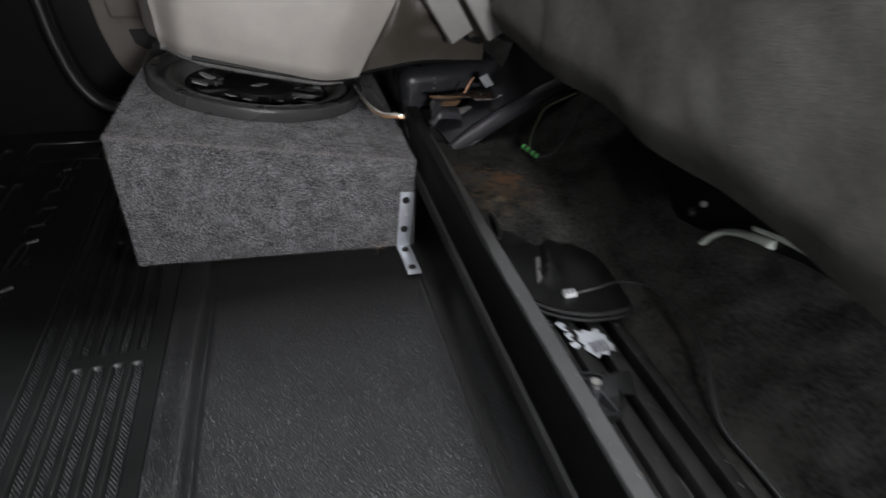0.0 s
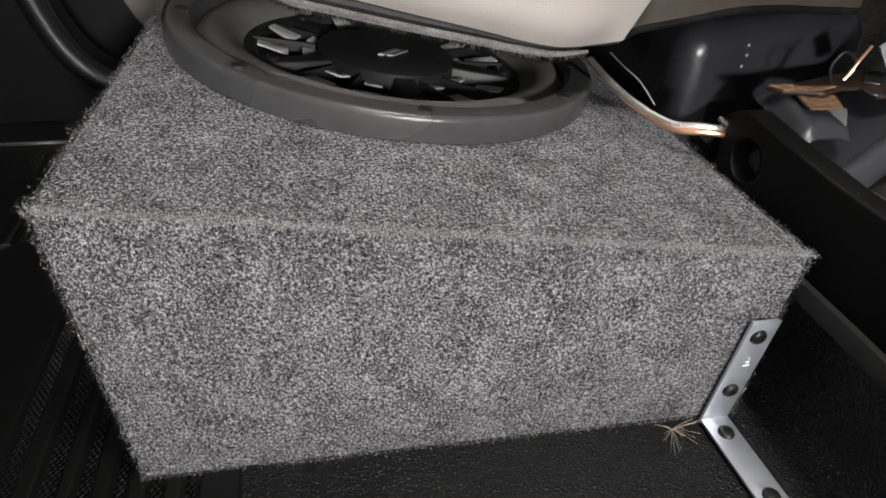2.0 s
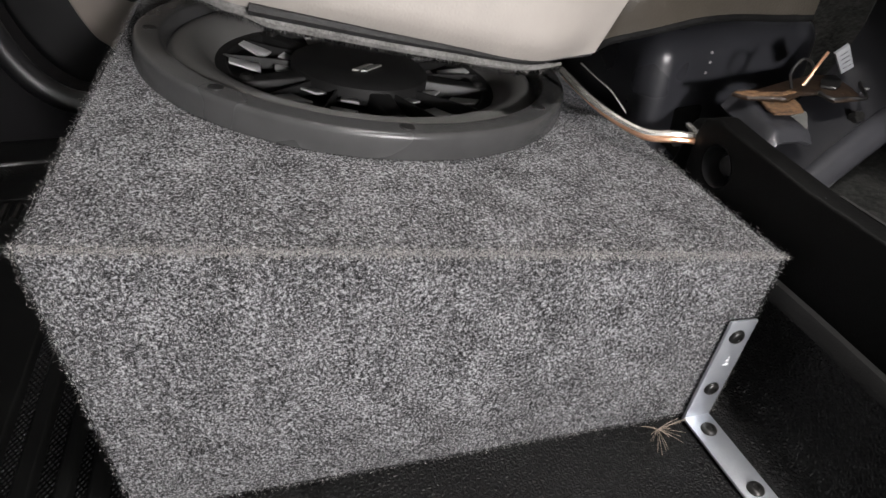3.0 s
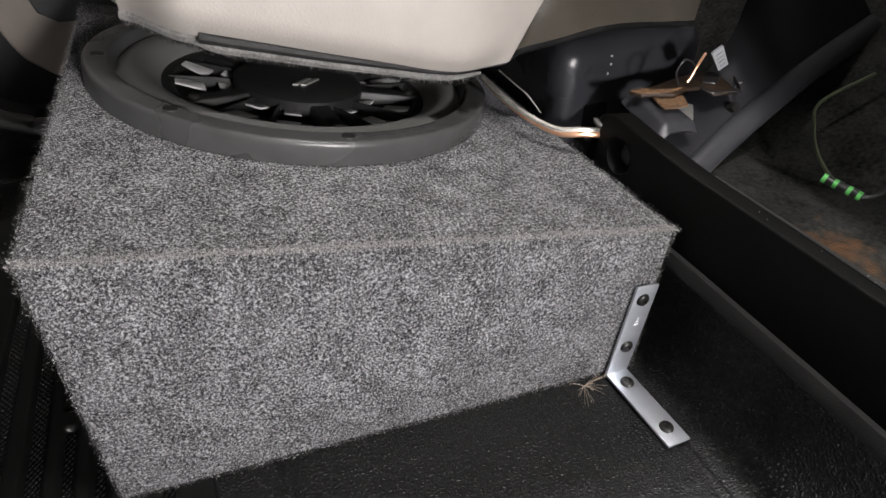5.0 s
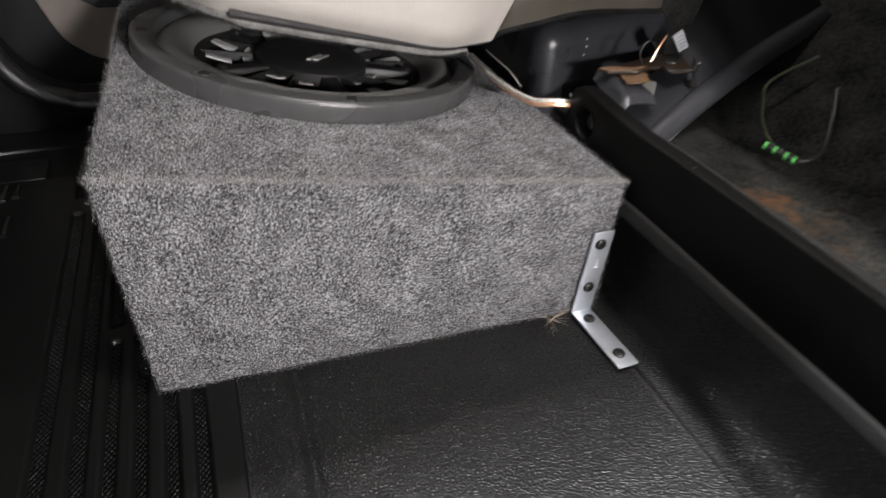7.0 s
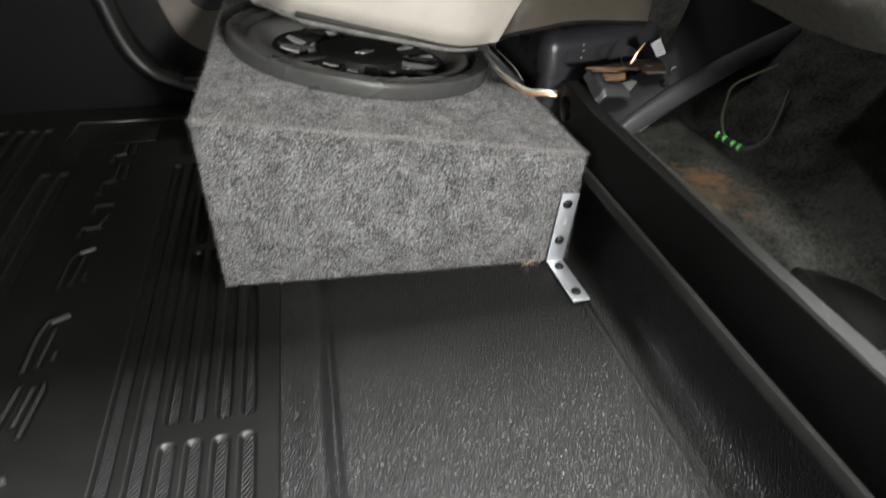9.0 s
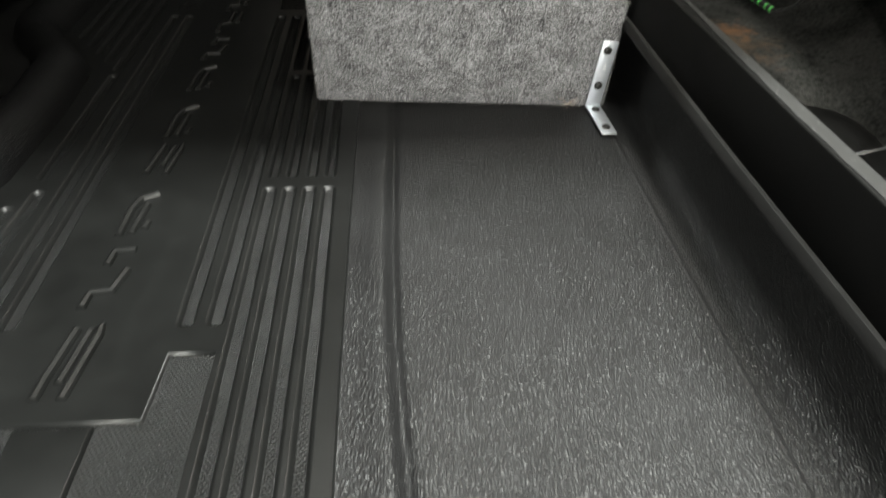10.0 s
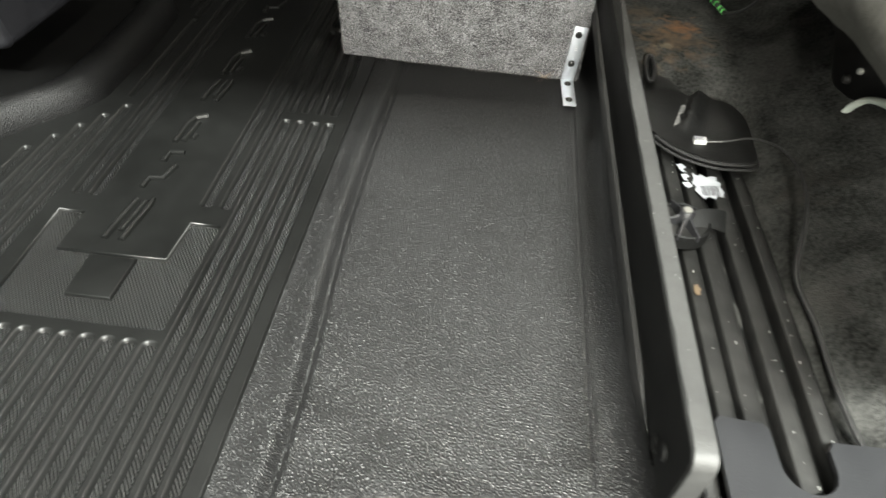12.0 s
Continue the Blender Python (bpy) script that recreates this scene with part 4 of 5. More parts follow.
    line = [(x, side((x + 0.122) / 0.307, 0)[1] + 0.003, bottom(x) - (0.001 if x > -0.07 else -0.003)) for x in xs]
    part("felt_edge", tube(line, lambda f: 0.0056 * (1 - 0.75 * f ** 2), 8, 2), M_FELT, t, "frayed grey felt edge", smooth=True)
    rng = np.random.default_rng(9)
    for name, count, mat, low, label in (("felt_fray", 5000, M_FELT, 0.003, "frayed felt fibres"), ("black_fringe", 9000, M_FRINGE, 0.007, "matted black underside fringe")):
        bm = bmesh.new()
        for i in range(count):
            k = rng.integers(0, 24)
            if low < 0.005 and k > rng.uniform(3, 24):
                continue
            a = Vector(line[k]).lerp(Vector(line[k + 1]), rng.random()) + Vector((0, rng.normal() * 0.002 + (0.004 if low > 0.005 else 0), -low * 0.6))
            d = Vector((rng.normal() * 0.7, -0.3 + rng.normal() * 0.7, -0.6 + rng.normal() * 0.7)).normalized() * rng.uniform(0.003, 0.009) * (1 - 0.4 * k / 24)
            s = d.cross(Vector((rng.normal(), rng.normal(), rng.normal()))).normalized() * 0.00022
            bm.faces.new([bm.verts.new(q) for q in (a - s, a + s, a + d)])
        part(name, bm, mat, t, label, kind="stuff")
    # underside and padding
    bm = bmesh.new()
    hexa(bm, ((-0.118, 1.075, 0.293), (0.40, 1.10, 0.262), (0.40, 1.5, 0.262), (-0.135, 1.5, 0.293), (-0.125, 1.075, 0.50), (0.42, 1.11, 0.50), (0.42, 1.5, 0.50), (-0.14, 1.5, 0.50)))
    bevel_all(bm, 0.01, 2)
    part("cushion_core", bm, M_DARK, t, "dark cloth underside", smooth=True)


# ---- rail, channel and the carpeted well behind it ----
def build_rail():
    t = thing("storage_rail", (0.267, 0.5, 0.1), "long black plastic rail dividing floor and seat well", "rail")
    # board with a round hole near its far end
    y0, y1, z0, z1, x0, x1 = 0.034, 0.992, 0.126, 0.204, 0.2575, 0.2765
    hy, hz, hr = 0.957, 0.178, 0.0165
    outline = [(y0, z0), (y1 - 0.004, z0), (y1, z0 + 0.02), (y1 - 0.002, z1 - 0.012), (y1 - 0.008, z1 + 0.003), (y1 - 0.022, z1 + 0.008), (y1 - 0.06, z1 + 0.004), (y1 - 0.12, z1), (y0 + 0.010, z1), (y0 + 0.002, z1 - 0.004), (y0, z1 - 0.011)]
    hole = [(hy + hr * math.cos(a), hz + hr * math.sin(a)) for a in (2 * math.pi * k / 28 for k in range(28))]
    bm = bmesh.new()
    loops = {}
    for x in (x0, x1):
        o = [bm.verts.new((x, a, b)) for a, b in outline]
        h = [bm.verts.new((x, a, b)) for a, b in hole]
        es = [bm.edges.new((q[i], q[(i + 1) % len(q)])) for q in (o, h) for i in range(len(q))]
        bmesh.ops.triangle_fill(bm, edges=es, use_beauty=True)
        loops[x] = (o, h)
    for k in (0, 1):
        a, b = loops[x0][k], loops[x1][k]
        for i in range(len(a)):
            bm.faces.new((a[i], a[(i + 1) % len(a)], b[(i + 1) % len(b)], b[i]))
    bmesh.ops.recalc_face_normals(bm, faces=bm.faces)
    bevel_all(bm, 0.0022, 3, 35)
    board = part("board", bm, M_RAIL, t, smooth=True)
    # dusty wear on top, uneven inner border; down the end it paints reflected light
    run = [(y1 - 0.13 - (y1 - 0.14 - y0 - 0.012) * k / 60, z1) for k in range(61)] + [(y0 + 0.009, z1 - 0.0002), (y0 + 0.0045, z1 - 0.0018), (y0 + 0.0016, z1 - 0.0046), (y0 - 0.0002, z1 - 0.011), (y0 - 0.0004, z1 - 0.04), (y0 - 0.0004, z0 + 0.006)]

    def wear(u, v):
        k = u * (len(run) - 1)
        y, z = run[round(k)]
        left = x0 + 0.0028 + lump(y, 0, 0, 40, 0.0018) + lump(y, 3, 0, 130, 0.0009)
        left += (x1 - 0.004 - left) * sstep(0.45, y1 - 0.14, y)
        return (left + (x1 - 0.0016 - left) * v, y - (0.0006 if k > 62 else 0), z + (0.0007 if k < 63 else 0))
    part("worn_and_lit_face", sheet(wear, len(run) - 1, 4, 0.0006), M_DUST_GLARE, t, "dusty worn upper face, its grey painting reflected light on the end", smooth=True)
    rng = random.Random(2)
    bm = bmesh.new()
    for i in range(36):
        x, y, s = rng.uniform(x0 + 0.003, x1 - 0.003), rng.uniform(0.06, 0.9), rng.uniform(0.0001, 0.00024)
        box(x - s, x + s, y - s, y + s * rng.uniform(1, 2.5), z1 + 0.0006, z1 + 0.0009 + s * 0.5, bm=bm)
    part("dust_specks", bm, M_STEEL, t, "tiny pale dust specks", kind="stuff")
    q = Matrix.Translation((x0 + 0.012, hy, hz)) @ Matrix.Rotation(radians(-90), 4, "Y")
    part("hole_cup", lathe([(hr, 0.012), (hr * 0.97, 0.0), (hr * 0.85, -0.004), (hr * 0.5, -0.003), (hr * 0.45, 0.003), (0, 0.004)], q, 28), M_PLASTIC, board, "recessed round cup", smooth=True)
    # flat worn lip along the foot of the board, tapering away at the near end
    def lip(u, v):
        y = 0.998 - 0.92 * u
        end = sstep(0.16, 0.078, y)
        z = 0.124 + 0.006 * sstep(0.45, 0.95, y) - 0.012 * end
        out = 0.0075 * (1 - end)
        section = ((0.2588, 0.0078), (0.2552 - 0.3 * out, 0.0072), (0.2568 - out, 0.001), (0.2568 - out, -0.004), (0.2595, -0.0055))
        x, dz = section[round(v * 4)]
        return (x + 0.004 * end, y, z + dz * (1 - 0.4 * end) + lump(y, 0, 1, 14, 0.0006))
    part("lip", sheet(lip, 60, 4, 0.001), M_LIP, t, "flat worn lip along the foot of the rail", smooth=True)
    # black panel stands in for the rail's shade on the vinyl
    part("shade_panel", box(0.2935, 0.30, -0.10, 1.04, -0.012, 0.118, 0.002), M_NEAR_BLACK, t, "black panel painting the shade under the rail")
    for x, y, z in ((0.2572, 0.08, 0.14), (0.2572, 0.066, 0.155)):
        bm = lathe([(0.0, 0.003), (0.006, 0.003), (0.008, 0.0)], Matrix.Translation((x, y, z)) @ Matrix.Rotation(radians(-90), 4, "Y"), 16)
        part("clip_head", bm, M_RAIL, t, "black push clip", smooth=True)


def well_height(x, y):
    z = 0.074 + 0.058 * sstep(0.60, 0.76, y) * (1 - 0.3 * sstep(0.44, 0.5, x))
    z += 0.95 * max(0, x - 0.452) * sstep(0.44, 0.48, x) * 0.72
    z += lump(x, y, 1, 11, 0.010) * sstep(0.45, 0.5, x) + lump(x, y, 2, 30, 0.003)
    return z - 0.012 * (1 - sstep(0.45, 0.458, x)) * (1 - sstep(0.55, 0.62, y))


def build_well():
    def fn(u, v):
        x, y = 0.3005 + 0.4595 * u, -0.12 + 1.62 * v
        return (x, y, well_height(x, y))
    single("well_carpet", sheet(fn, 90, 200, 0.008), M_BACK, "black moulded carpet of the seat well, dusty and rust-stained", "carpet", True, "structure")


def build_channel():
    t = thing("ribbed_channel", (0.36, 0.35, 0.07), "dusty black ribbed plastic channel panel behind the rail", "channel panel")
    y0, y1 = 0.0, 0.64
    bm = prism([(0.3005, 0.066), (0.458, 0.066), (0.458, 0.074), (0.454, 0.076), (0.449, 0.072), (0.3005, 0.070)], y0, y1, axis="y")
    # blacker plastic than the ribs paints the shadow in the grooves
    part("panel", bevel_all(bm, 0.001, 1), M_RAIL, t)
    ribs = ((0.316, 0.012, 0.006), (0.3455, 0.0098, 0.009), (0.3678, 0.0112, 0.013), (0.3985, 0.0102, 0.0145), (0.4275, 0.0085, 0.0145))
    for x, w, h in ribs:
        bm = prism([(x - w, 0.0695), (x + w, 0.0695), (x + w * 0.84, 0.0742 + h), (x + w * 0.3, 0.0748 + h), (x - w * 0.84, 0.0742 + h)], y0 + 0.003, y1, axis="y")
        part("channel_rib", bevel_all(bm, 0.0015, 2), M_CHANNEL, t, smooth=True)
    rng = random.Random(8)
    bm = bmesh.new()
    for i in range(70):
        x, w, h = rng.choice(ribs[1:])
        x, y = x + rng.uniform(-0.6, 0.6) * w, rng.uniform(0.05, 0.6)
        s = rng.uniform(0.0002, 0.0005)
        box(x - s, x + s, y - s, y + s * rng.uniform(1, 5), 0.074 + h, 0.0748 + h + s, bm=bm)
    part("dirt_crumbs", bm, M_STEEL, t, "pale dirt crumbs in the channel", kind="stuff")
    bm = bmesh.new()
    prism([(0.3385, 0.292), (0.341, 0.289), (0.344, 0.290), (0.3445, 0.295), (0.347, 0.297), (0.3445, 0.300), (0.344, 0.304), (0.3405, 0.303), (0.339, 0.299)], 0.0868, 0.0878, bm)
    single("paint_chip", bm, M_CHIP, "small orange chip lying in the channel", "chip")


def build_tray():
    notch = [(0.3725 + 0.0225 - 0.0225 * math.cos(a), 0.098 - 0.0225 * math.sin(a)) for a in (math.pi * k / 12 for k in range(13))]
    outline = [(0.325, -0.10), (0.325, 0.132), (0.330, 0.1375), (0.3665, 0.1345), (0.3705, 0.130)] + notch + [(0.4175, 0.117), (0.4225, 0.1245), (0.52, 0.126), (0.56, 0.10), (0.56, -0.10)]
    bm = prism(outline, 0.094, 0.1)
    t = thing("corner_cover", (0.43, 0.02, 0.08), "grey plastic cover plate with a rounded notch", "cover plate")
    part("plate", bm, M_TRAY, t)
    part("flange", box(0.333, 0.555, -0.098, -0.09, 0.07, 0.095, 0.001), M_TRAY, t)


def build_flap():
    """Loose carpet flap, humped, with a bound rim."""
    rim = smooth_line([(0.296, 0.600, 0), (0.318, 0.560, 0), (0.348, 0.521, 0), (0.385, 0.500, 0), (0.422, 0.498, 0), (0.442, 0.506, 0), (0.447, 0.535, 0), (0.448, 0.585, 0), (0.444, 0.617, 0), (0.428, 0.640, 0), (0.405, 0.651, 0), (0.385, 0.656, 0), (0.358, 0.685, 0), (0.325, 0.69, 0), (0.298, 0.66, 0), (0.296, 0.600, 0)], 5)
    c = Vector((0.375, 0.59, 0))

    def height(p):
        z = max(well_height(p.x, p.y), 0.0885) + 0.009
        z = max(z, 0.106)
        z += 0.011 * math.exp(-((p.x - 0.425) / 0.032) ** 2 - ((p.y - 0.59) / 0.06) ** 2)
        z += 0.005 * math.exp(-((p.x - 0.335) / 0.03) ** 2 - ((p.y - 0.62) / 0.06) ** 2)
        # one standing fold, steep on its near side
        fold = p.x - 0.381 - 0.35 * (p.y - 0.62)
        z += 0.012 * math.exp(-(fold / (0.004 if fold < 0 else 0.014)) ** 2) * sstep(0.555, 0.60, p.y)
        return z + 0.004 * sstep(0.55, 0.49, p.y)
    bm = bmesh.new()
    rings = []
    n = len(rim) - 1
    for k in range(1, 13):
        rings.append([bm.verts.new((q.x, q.y, height(q))) for q in (c.lerp(rim[i], k / 12) for i in range(n))])
    mid = bm.verts.new((c.x, c.y, height(c)))
    for i in range(n):
        bm.faces.new((mid, rings[0][i], rings[0][(i + 1) % n]))
        for a, b in zip(rings, rings[1:]):
            bm.faces.new((a[i], b[i], b[(i + 1) % n], a[(i + 1) % n]))
    bmesh.ops.recalc_face_normals(bm, faces=bm.faces)
    bmesh.ops.solidify(bm, geom=bm.faces[:], thickness=0.004)
    t = thing("carpet_flap", (0.375, 0.6, 0.09), "loose black felt flap with a bound rounded rim", "carpet flap")
    part("felt_sheet", bm, M_FLAP, t, smooth=True)
    front = [q for q in rim if q.y < 0.56]
    for out, lift, r in ((0.0, 0.0, 0.0026), (0.0045, -0.0045, 0.002)):
        part("bound_rim", tube([(q.x + (q - c).normalized().x * out, q.y + (q - c).normalized().y * out, height(q) + lift) for q in front], r, 8, 0), M_RIM, t, "raised bound edge", smooth=True)

    def worn(u, v):
        y = 0.570 + 0.060 * u
        x = 0.3655 + 0.35 * (y - 0.62) + 0.0125 * v * math.sin(math.pi * min(1, 0.15 + 0.85 * (1 - u))) + 0.0008 * math.sin(40 * u)
        return (x, y, height(Vector((x, y, 0))) + 0.0042)
    part("worn_fold", sheet(worn, 12, 6, 0.0008), M_WORN, t, "pale worn fold", smooth=True)

    # connector and cable on the flap
    k = thing("cable_with_connector", (0.38, 0.54, 0.11), "thin black cable with a white connector on the flap", "cable")
    z = height(Vector((0.376, 0.540, 0))) + 0.006
    bm = box(0.370, 0.386, 0.535, 0.547, z - 0.004, z + 0.004, 0.0012)
    plug = part("connector", bm, M_WHITE, k, "white plastic connector", smooth=True)
    bm = bmesh.new()
    for i in range(4):
        box(0.370, 0.383, 0.5362 + 0.0028 * i, 0.5372 + 0.0028 * i, z + 0.0035, z + 0.0046, bm=bm)
    part("contact_slot", bm, M_INK, plug, "dark contact slots")
    line = [(0.388, 0.541, z), (0.41, 0.537, z + 0.006), (0.435, 0.525, 0.134), (0.46, 0.495, 0.142), (0.472, 0.448, 0.138), (0.468, 0.395, 0.124), (0.455, 0.345, 0.098), (0.450, 0.315, 0.092), (0.453, 0.26, 0.091), (0.450, 0.19, 0.091), (0.452, 0.13, 0.092), (0.47, 0.02, 0.092)]
    part("cable_run", tube(line, lambda f: 0.0013 if f < 0.33 else (0.0019 if f < 0.5 else 0.003), 8, 8), M_WIRE, k, smooth=True)
    # slot beside the rail
    s = tube([(0.325 + 0.0066 * math.cos(a), 0.686 + 0.023 * math.sin(a), 0.134 + 0.008 * math.sin(a)) for a in (2 * math.pi * k / 24 for k in range(25))], 0.0028, 8, 0)
    g = single("rubber_grommet", s, M_RIM, "dark rubber grommet beside the rail", "grommet", True)
    # flat black face inside the grommet paints the depth of the slot
    bm = bmesh.new()
    bm.faces.new([bm.verts.new((0.325 + 0.0066 * math.cos(a), 0.686 + 0.023 * math.sin(a), 0.1335 + 0.008 * math.sin(a))) for a in (2 * math.pi * k / 24 for k in range(24))])
    bmesh.ops.solidify(bm, geom=bm.faces[:], thickness=0.002)
    part("slot_shade", bm, M_SHADE_BLACK, g, "near-black face painting the slot's shade")


def build_label():
    t = thing("torn_label", (0.372, 0.462, 0.09), "torn white paper label with barcode, stuck in the channel", "label")
    z = 0.0915
    rng = random.Random(4)
    edge = [(0.368, 0.499), (0.374, 0.493), (0.379, 0.497), (0.384, 0.490), (0.390, 0.495), (0.398, 0.494), (0.3965, 0.486), (0.402, 0.481), (0.398, 0.473), (0.4015, 0.464), (0.399, 0.454), (0.392, 0.455), (0.388, 0.449), (0.381, 0.452), (0.375, 0.447), (0.370, 0.456), (0.365, 0.462), (0.369, 0.471), (0.3635, 0.477), (0.3675, 0.486)]
    bm = prism([(a + rng.uniform(-0.001, 0.001), b + rng.uniform(-0.001, 0.001)) for a, b in edge], z, z + 0.0006)
    part("paper", bm, M_PAPER, t)
    bm = prism([(0.350, 0.514), (0.357, 0.516), (0.362, 0.509), (0.357, 0.504), (0.361, 0.498), (0.355, 0.499), (0.352, 0.506)], z, z + 0.0006)
    prism([(0.353, 0.493), (0.360, 0.495), (0.363, 0.489), (0.358, 0.486), (0.360, 0.480), (0.355, 0.482)], z, z + 0.0006, bm)
    prism([(0.352, 0.476), (0.361, 0.478), (0.364, 0.470), (0.358, 0.466), (0.354, 0.469)], z, z + 0.0006, bm)
    part("paper_scrap", bm, M_PAPER, t)
    bm = bmesh.new()
    for i in range(9):
        x = 0.3745 + 0.0026 * i
        w = (0.0006, 0.0011, 0.0007, 0.0009)[i % 4]
        yo = 0.464 + 0.1 * (x - 0.371)
        prism([(x - w, yo - 0.011), (x + w, yo - 0.011), (x + w, yo + 0.008), (x - w, yo + 0.008)], z + 0.0004, z + 0.0009, bm)
    part("bar_marks", bm, M_INK, t, "dark printed bars")


def build_wing_knob():
    t = thing("plastic_wing_knob", (0.335, 0.385, 0.088), "black plastic spoked knob with a wing", "knob")
    m = Matrix.Translation((0.335, 0.384, 0.104))
    part("rim", lathe([(0.031, -0.013), (0.031, 0.0035), (0.0295, 0.005), (0.028, 0.0035), (0.028, -0.013)], m, 40, closed=True), M_RAIL, t, smooth=True)
    part("disc", lathe([(0.031, 0.001), (0.0, 0.001)], m, 40), M_CHANNEL, t)
    hub = part("hub", lathe([(0.009, 0.0), (0.009, 0.016), (0.007, 0.019), (0.0, 0.019)], m, 24), M_PLASTIC, t, smooth=True)
    part("hub_cap", lathe([(0.0052, 0.0185), (0.005, 0.0202), (0.0, 0.0206)], m, 20), M_UNDER, hub, "pale worn cap", smooth=True)
    for a in (35, 110, 200, 250, 290):
        r = m @ Matrix.Rotation(radians(a), 4, "Z")
        bm = bmesh.new()
        hexa(bm, [r @ Vector(p) for p in ((0.005, -0.0018, 0), (0.033, -0.0014, 0), (0.033, 0.0014, 0), (0.005, 0.0018, 0), (0.005, -0.0015, 0.015), (0.033, -0.001, 0.008), (0.033, 0.001, 0.008), (0.005, 0.0015, 0.015))])
        part("spoke", bevel_all(bm, 0.0004, 1), M_PLASTIC, t)
    wing = sheet(lambda u, v: (0.343 + 0.042 * u, 0.390 + 0.012 * u - 0.022 * v * (0.6 + 0.4 * u), 0.118 + 0.004 * math.sin(3.1 * u) - 0.014 * v - 0.006 * u), 10, 6, 0.003)
    part("wing", wing, M_RAIL, t, smooth=True)


# ---- seat hinge housing at the rail's far end ----
def build_housing():
    t = thing("hinge_housing", (0.36, 1.05, 0.1), "black plastic seat hinge housing with rusty latch", "hinge housing")
    bm = bmesh.new()
    hexa(bm, ((0.264, 1.080, 0.02), (0.48, 1.098, 0.02), (0.48, 1.33, 0.02), (0.264, 1.33, 0.02), (0.270, 1.087, 0.238), (0.48, 1.106, 0.243), (0.48, 1.33, 0.243), (0.272, 1.33, 0.238)))
    bevel_all(bm, 0.027, 8)
    cover = part("cover", bm, M_COVER, t, smooth=True)
    # no hole is cut; a black block paints the opening's shade
    part("slot", box(0.307, 0.340, 1.0865, 1.10, 0.134, 0.170, 0.004), M_SHADE_BLACK, cover, "near-black block painting a shaded opening")
    bm = bmesh.new()
    for x, z in ((0.3352, 0.2205), (0.3362, 0.2115), (0.3338, 0.2015)):
        lathe([(0.0, 0.0008), (0.0013, 0.0006), (0.0015, 0)], Matrix.Translation((x, 1.0862 + 0.085 * (x - 0.27) + 0.0322 * (z - 0.21), z)) @ Matrix.Rotation(radians(90), 4, "X"), 8, bm)
    part("paint_speck", bm, M_WHITE, cover, "white paint specks")
    # foot under the cover, and the wide side cover with its rolled edge
    bm = prism([(0.30, 1.0), (0.335, 0.97), (0.365, 0.985), (0.53, 1.05), (0.53, 1.1), (0.30, 1.1)], 0.08, 0.136)
    bevel_all(bm, 0.008, 3)
    part("foot", bm, M_COVER, t, smooth=True)
    edge = smooth_line([(0.340, 0.952, 0.141), (0.362, 0.962, 0.153), (0.42, 0.977, 0.181), (0.483, 0.993, 0.207), (0.545, 1.008, 0.229), (0.64, 1.03, 0.255)], 6)
    inner = smooth_line([(0.300, 0.992, 0.172), (0.325, 1.005, 0.180), (0.405, 1.035, 0.196), (0.452, 1.05, 0.245), (0.487, 1.075, 0.31), (0.53, 1.10, 0.40)], 6)

    def side_cover(u, v):
        k = min(len(edge) - 1, round(u * (len(edge) - 1)))
        e, i = edge[k], inner[k]
        return (e + Vector((-0.008, 0.006, 0.003))).lerp(i, v) + Vector((0, 0, 0.003 * math.sin(math.pi * v)))
    part("side_cover", sheet(side_cover, len(edge) - 1, 28, 0.003), M_PANEL, t, "smooth side cover with a rolled edge", smooth=True)
    # lighter grey than the panel paints the highlight along the roll
    part("rolled_edge", tube([e + Vector((-0.003, 0.004, -0.011)) for e in edge], 0.0155, 20, 0), M_ROLL, t, "satin rolled edge, greyed to paint its highlight", smooth=True)
    # pale steel line drawn where light catches below the roll
    part("lit_line", tube([e + Vector((0.012, -0.006, -0.012)) for e in edge[5:11]], 0.0009, 6, 0), M_STEEL, t, "thin pale line painting a lit patch", smooth=True)
    # worn saddle: a strap bent over the rail's end, with rust where the latch bears on it
    def saddle(u, v):
        a = Vector((0.314, 1.036, 0.203)).lerp(Vector((0.300, 0.958, 0.196)), u)
        b = Vector((0.352, 1.034, 0.203)).lerp(Vector((0.356, 0.968, 0.190)), u)
        p = a.lerp(b, v)
        p.z += 0.004 * math.sin(math.pi * v) - 0.007 * sstep(0.85, 1.0, u) ** 2 - 0.010 * sstep(0.25, 0.0, v) + lump(p.x, p.y, 0, 60, 0.001)
        return p
    part("saddle", sheet(saddle, 24, 16, 0.004), M_ROLL, t, "worn grey plastic saddle", smooth=True)
    bm = bmesh.new()
    hexa(bm, ((0.292, 0.985, 0.12), (0.352, 0.975, 0.12), (0.392, 1.02, 0.12), (0.292, 1.06, 0.12), (0.300, 0.99, 0.178), (0.350, 0.985, 0.176), (0.385, 1.02, 0.176), (0.300, 1.05, 0.18)))
    part("saddle_block", bevel_all(bm, 0.008, 4), M_RAIL, t, smooth=True)
    # crusted rust patch on the saddle, where the latch has rubbed
    bm = prism([(0.3225, 0.9835), (0.3365, 0.9815), (0.3510, 0.9830), (0.3575, 0.9945), (0.3625, 1.0055), (0.3550, 1.0125), (0.3475, 1.0185), (0.3400, 1.0165), (0.3312, 1.0165), (0.3282, 1.0060), (0.3242, 0.9950)], 0.2040, 0.2062)
    for v in bm.verts:
        v.co.z += lump(v.co.x, v.co.y, 0, 90, 0.0006)
    part("rust_patch", bevel_all(bm, 0.0006, 1), M_RUST, t, "crusted orange-brown rust")
